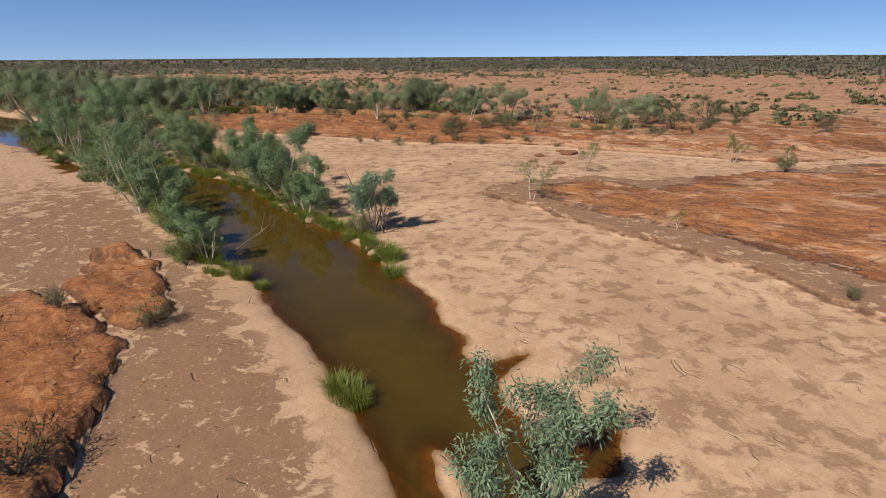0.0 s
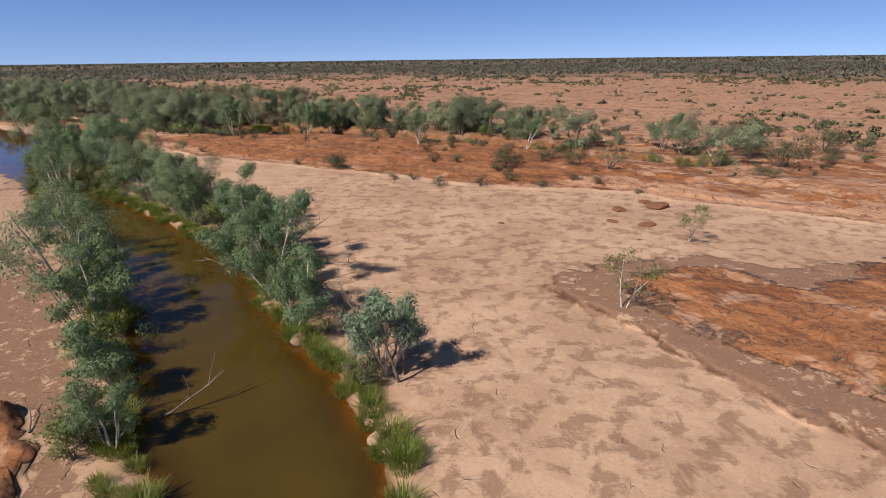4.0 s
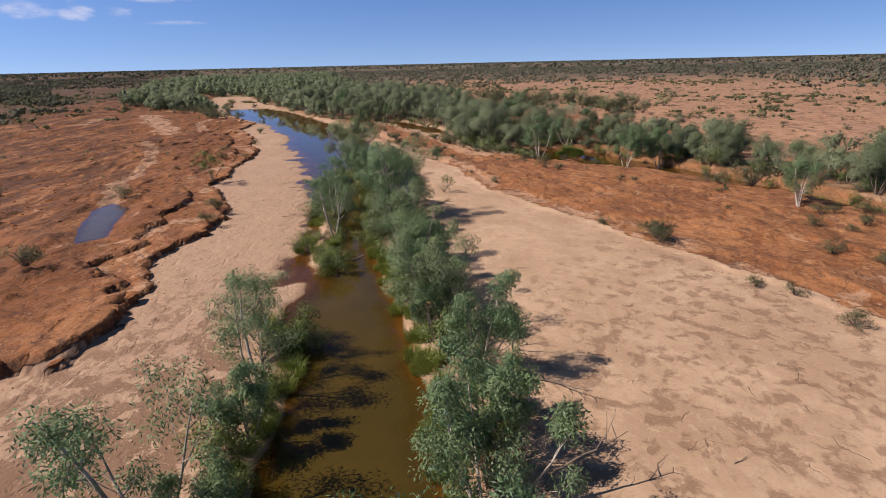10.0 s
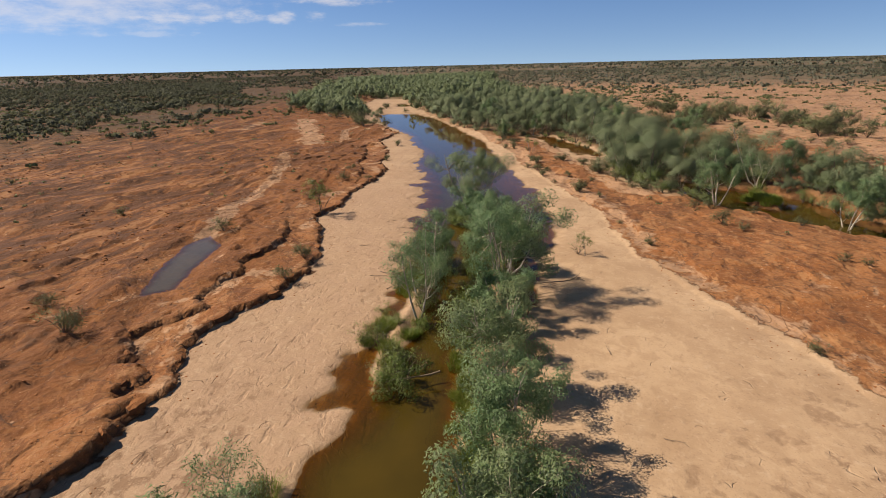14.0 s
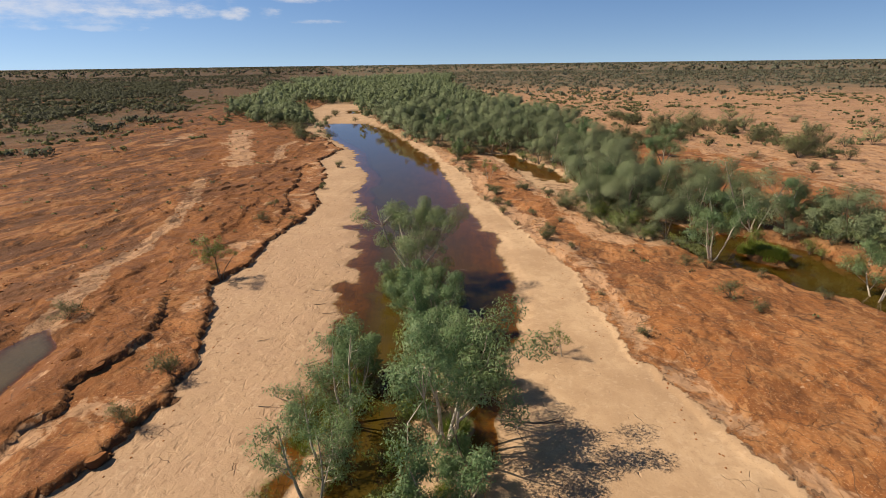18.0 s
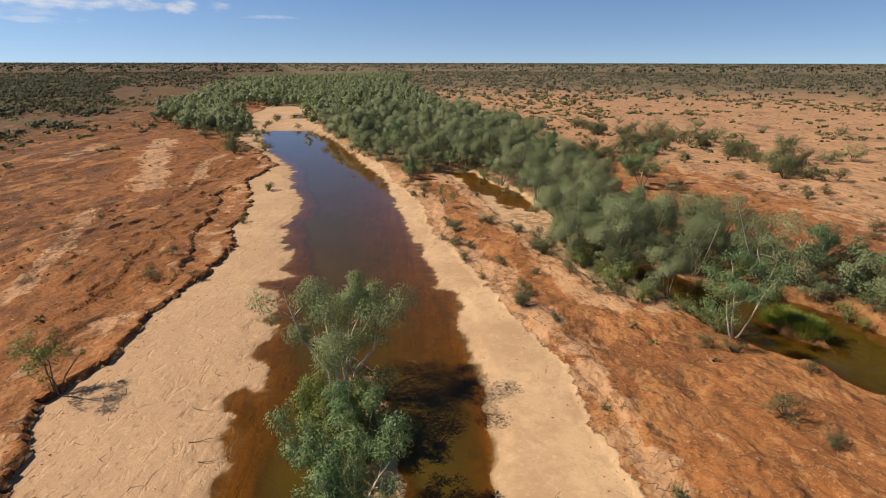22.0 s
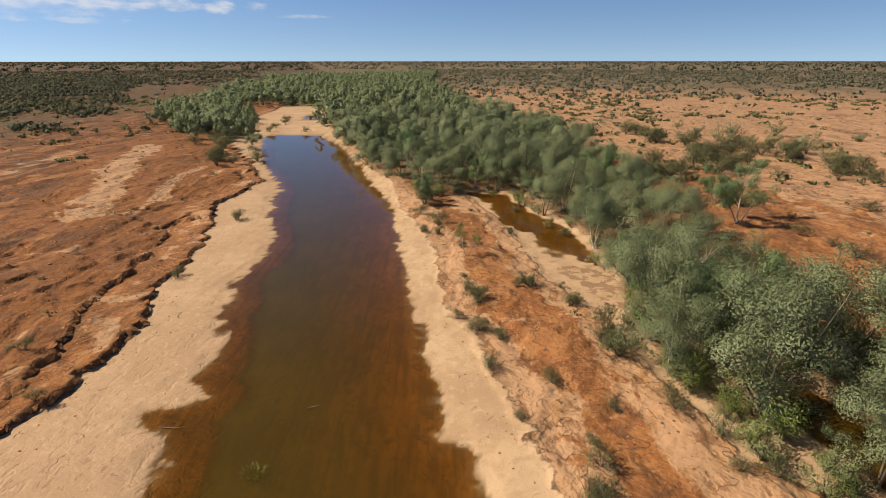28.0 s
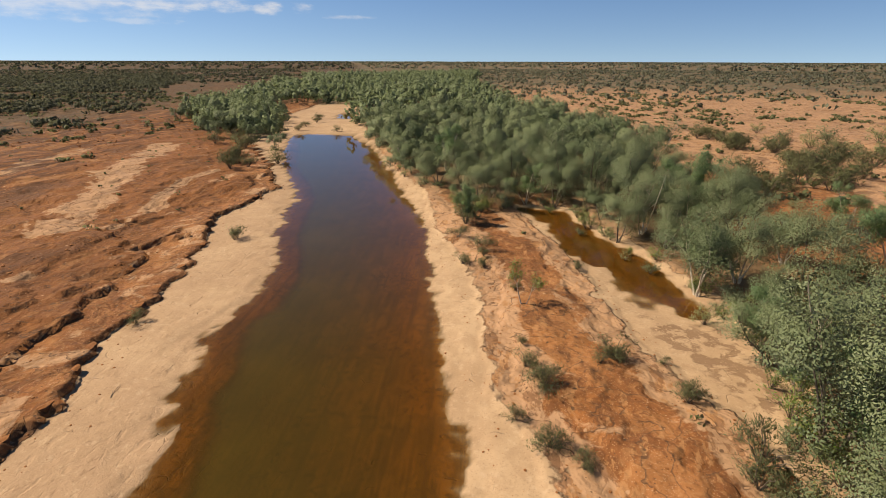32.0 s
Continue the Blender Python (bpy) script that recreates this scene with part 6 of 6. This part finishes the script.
# ---------------------------------------------------------------- far woods and scrub, too many to count
def thick_stuff(name, label, category, xy, tall, wide, quads, size, seed, mat=None, lumps=1):
    """Many far crowns as loose leaf sprays in one mesh."""
    g = np.random.default_rng(seed)
    xy = np.asarray(xy, float)
    n = len(xy)
    h = tall * g.uniform(0.55, 1.2, n)
    w = wide * g.uniform(0.6, 1.25, n)
    if lumps > 1:
        xy = np.repeat(xy, lumps, axis=0)
        h, w = np.repeat(h, lumps) * g.uniform(0.5, 1.1, n * lumps), np.repeat(w, lumps)
        xy = xy + g.normal(0, 0.36, (n * lumps, 2)) * w[:, None]
        n, w = n * lumps, w * g.uniform(0.4, 0.8, n * lumps)
    z = ground_many(xy)
    off = g.normal(0, 1, (n, quads, 3))
    off /= np.linalg.norm(off, axis=2, keepdims=True)
    off *= g.random((n, quads, 1)) ** 0.25
    # lumpy crowns
    lump = 1 + 0.35 * np.sin(off[:, :, 0] * 5 + g.random((n, 1)) * 6) * np.sin(off[:, :, 1] * 5 + g.random((n, 1)) * 6)
    c = np.empty((n, quads, 3))
    c[:, :, 0] = xy[:, 0, None] + off[:, :, 0] * w[:, None] * 0.5 * lump
    c[:, :, 1] = xy[:, 1, None] + off[:, :, 1] * w[:, None] * 0.5 * lump
    c[:, :, 2] = z[:, None] + h[:, None] * (0.56 + 0.42 * off[:, :, 2] * lump)
    c = c.reshape(-1, 3)
    m = len(c)
    a = g.normal(0, 1, (m, 3))
    out = off.reshape(-1, 3) / (np.linalg.norm(off.reshape(-1, 3), axis=1, keepdims=True) + 1e-9)
    a -= out * (a * out).sum(1, keepdims=True) * 0.8
    a /= np.linalg.norm(a, axis=1, keepdims=True)
    b = np.cross(a, out + g.normal(0, 0.45, (m, 3)))
    b /= np.linalg.norm(b, axis=1, keepdims=True) + 1e-9
    s = size * g.uniform(0.6, 1.3, (m, 1))
    v = np.stack([c - a * s * 0.55, c + b * s * 0.45, c + a * s * 0.55, c - b * s * 0.45], 1).reshape(-1, 3)
    f = np.arange(m * 4).reshape(-1, 4)
    ob = new(name, mesh_from(name, v, f, mat or LEAF_FAR))
    swell = off.reshape(-1, 3) + np.array([0, 0, 0.3])
    swell /= np.linalg.norm(swell, axis=1, keepdims=True)
    ob.data.attributes.new("swell", "FLOAT_VECTOR", "POINT").data.foreach_set("vector", np.ascontiguousarray(np.repeat(swell, 4, axis=0), np.float32).ravel())
    return tagged(ob, label, category, "", "stuff")


rest = thicket[250:] + scatter(WOOD_WEST, 4.0, (-260, 110, -175, 150), 61)
thick_stuff("far_creek_wood", "far grey-green wood along the creek", "trees", rest, 5.4, 4.6, 90, 0.5, 62, LEAF_WOOD, 4)
deep = scatter(WOOD, 5.6, (-560, 130, -185, 520), 63) + scatter(WOOD_WEST, 5.6, (-440, 110, -255, 230), 64)
thick_stuff("distant_creek_wood", "distant green wood along the river", "trees", deep, 6.0, 6.2, 40, 0.9, 65, LEAF_WOOD, 3)


def plain_spots(count, near, reach, seed, want):
    """Spots over the plain, thinned by a field of how thick the scrub is."""
    g = np.random.default_rng(seed)
    ang = g.uniform(radians(-75), radians(125), count)
    r = np.sqrt(g.uniform(near ** 2, reach ** 2, count))
    x, y = -30 - np.sin(ang) * r, 50 + np.cos(ang) * r
    wet = heights(x, y)[6]
    left, right = inside(x, y, SCARP_LEFT), inside(x, y, SCARP_RIGHT)
    woods = np.maximum(inside(x, y, WOOD), np.maximum(inside(x, y, WOOD_EAST), inside(x, y, WOOD_WEST)))
    ok = (wet < -2) & (np.maximum(left, right) > 5) & (woods < 1) & (g.random(count) < want(x, y, left, right))
    return np.stack([x, y], 1)[ok]


def cover_near(x, y, left, right):
    patch = fbm(x, y, 38, 71, 3)
    east = np.where(right > 8, 0.10 + 0.8 * step(patch, 0.02, 0.28) + 0.35 * (1 - step(right, 40, 75)), 0)
    west = np.where(left > 10, 0.03 + 0.5 * step(patch, 0.05, 0.2) * step(-x - 0.6 * y, 100, 150) + 0.8 * step(-x - 0.6 * y, 150, 240), 0)
    return np.maximum(east, west)


def cover_far(x, y, left, right):
    patch = fbm(x, y, 90, 73, 3)
    d = np.hypot(x + 30, y - 50)
    return 0.03 + 0.45 * step(patch, 0.02, 0.2) + 0.9 * step(d + 140 * patch, 290, 500)


near_bush = plain_spots(6800, 30, 330, 72, cover_near)
dist = np.hypot(near_bush[:, 0] + 45, near_bush[:, 1] - 75)
near_bush = near_bush[np.argsort(dist)]
stand(lambda s, r: ("bush%d" % r.randrange(4), 2.0), [(x, y, rr.uniform(0.7, 2.4)) for x, y in near_bush[:150]], "low grey-green shrub scattered on the red plain", "shrub", "plain shrubs", 18)
thick_stuff("plain_shrubs", "scattered low shrubs on the red plain", "shrubs", near_bush[150:], 1.0, 2.3, 16, 0.45, 74, LEAF_BUSH, 3)
small = plain_spots(5200, 40, 260, 75, lambda x, y, l, r: 0.25 + 0.6 * step(fbm(x, y, 20, 76, 3), 0, 0.4))
thick_stuff("plain_tussocks", "small dry tussocks scattered over red earth", "tussocks", small, 0.35, 0.8, 12, 0.22, 77, LEAF_BUSH)
belts = [q for i, o in enumerate(SCRUB_BELTS) for q in scatter(o, 5.0 if i == 0 else 4.4 if i < 3 else 3.4, (min(a[0] for a in o), min(a[1] for a in o), max(a[0] for a in o), max(a[1] for a in o)), 82 + i) if fbm(np.array([q[0]]), np.array([q[1]]), 16, 83, 2)[0] > -0.3]
thick_stuff("scrub_belts", "dark grey-green belts of scrub across the red plain", "scrub", belts, 2.2, 4.6, 26, 0.6, 84, LEAF_BELT, 2)
mid_scrub = plain_spots(17000, 240, 1000, 78, cover_far)
west = inside(mid_scrub[:, 0], mid_scrub[:, 1], SCARP_LEFT) > 0
thick_stuff("distant_scrub", "distant grey-green scrub across the plain", "scrub", mid_scrub[~west], 1.9, 6.0, 7, 1.2, 79, None, 2)
thick_stuff("distant_dark_scrub", "distant dark scrub across the red plain", "scrub", mid_scrub[west], 2.2, 6.0, 7, 1.2, 85, LEAF_BELT, 2)
far_scrub = plain_spots(15000, 1000, 4300, 80, lambda x, y, l, r: np.full(x.shape, 0.9))
west = inside(far_scrub[:, 0], far_scrub[:, 1], SCARP_LEFT) > 0
thick_stuff("horizon_scrub", "grey-green scrub reaching the horizon", "scrub", far_scrub[~west], 3.2, 16.0, 6, 4.5, 81)
thick_stuff("horizon_dark_scrub", "dark scrub reaching the horizon", "scrub", far_scrub[west], 3.4, 16.0, 6, 4.5, 86, LEAF_BELT)
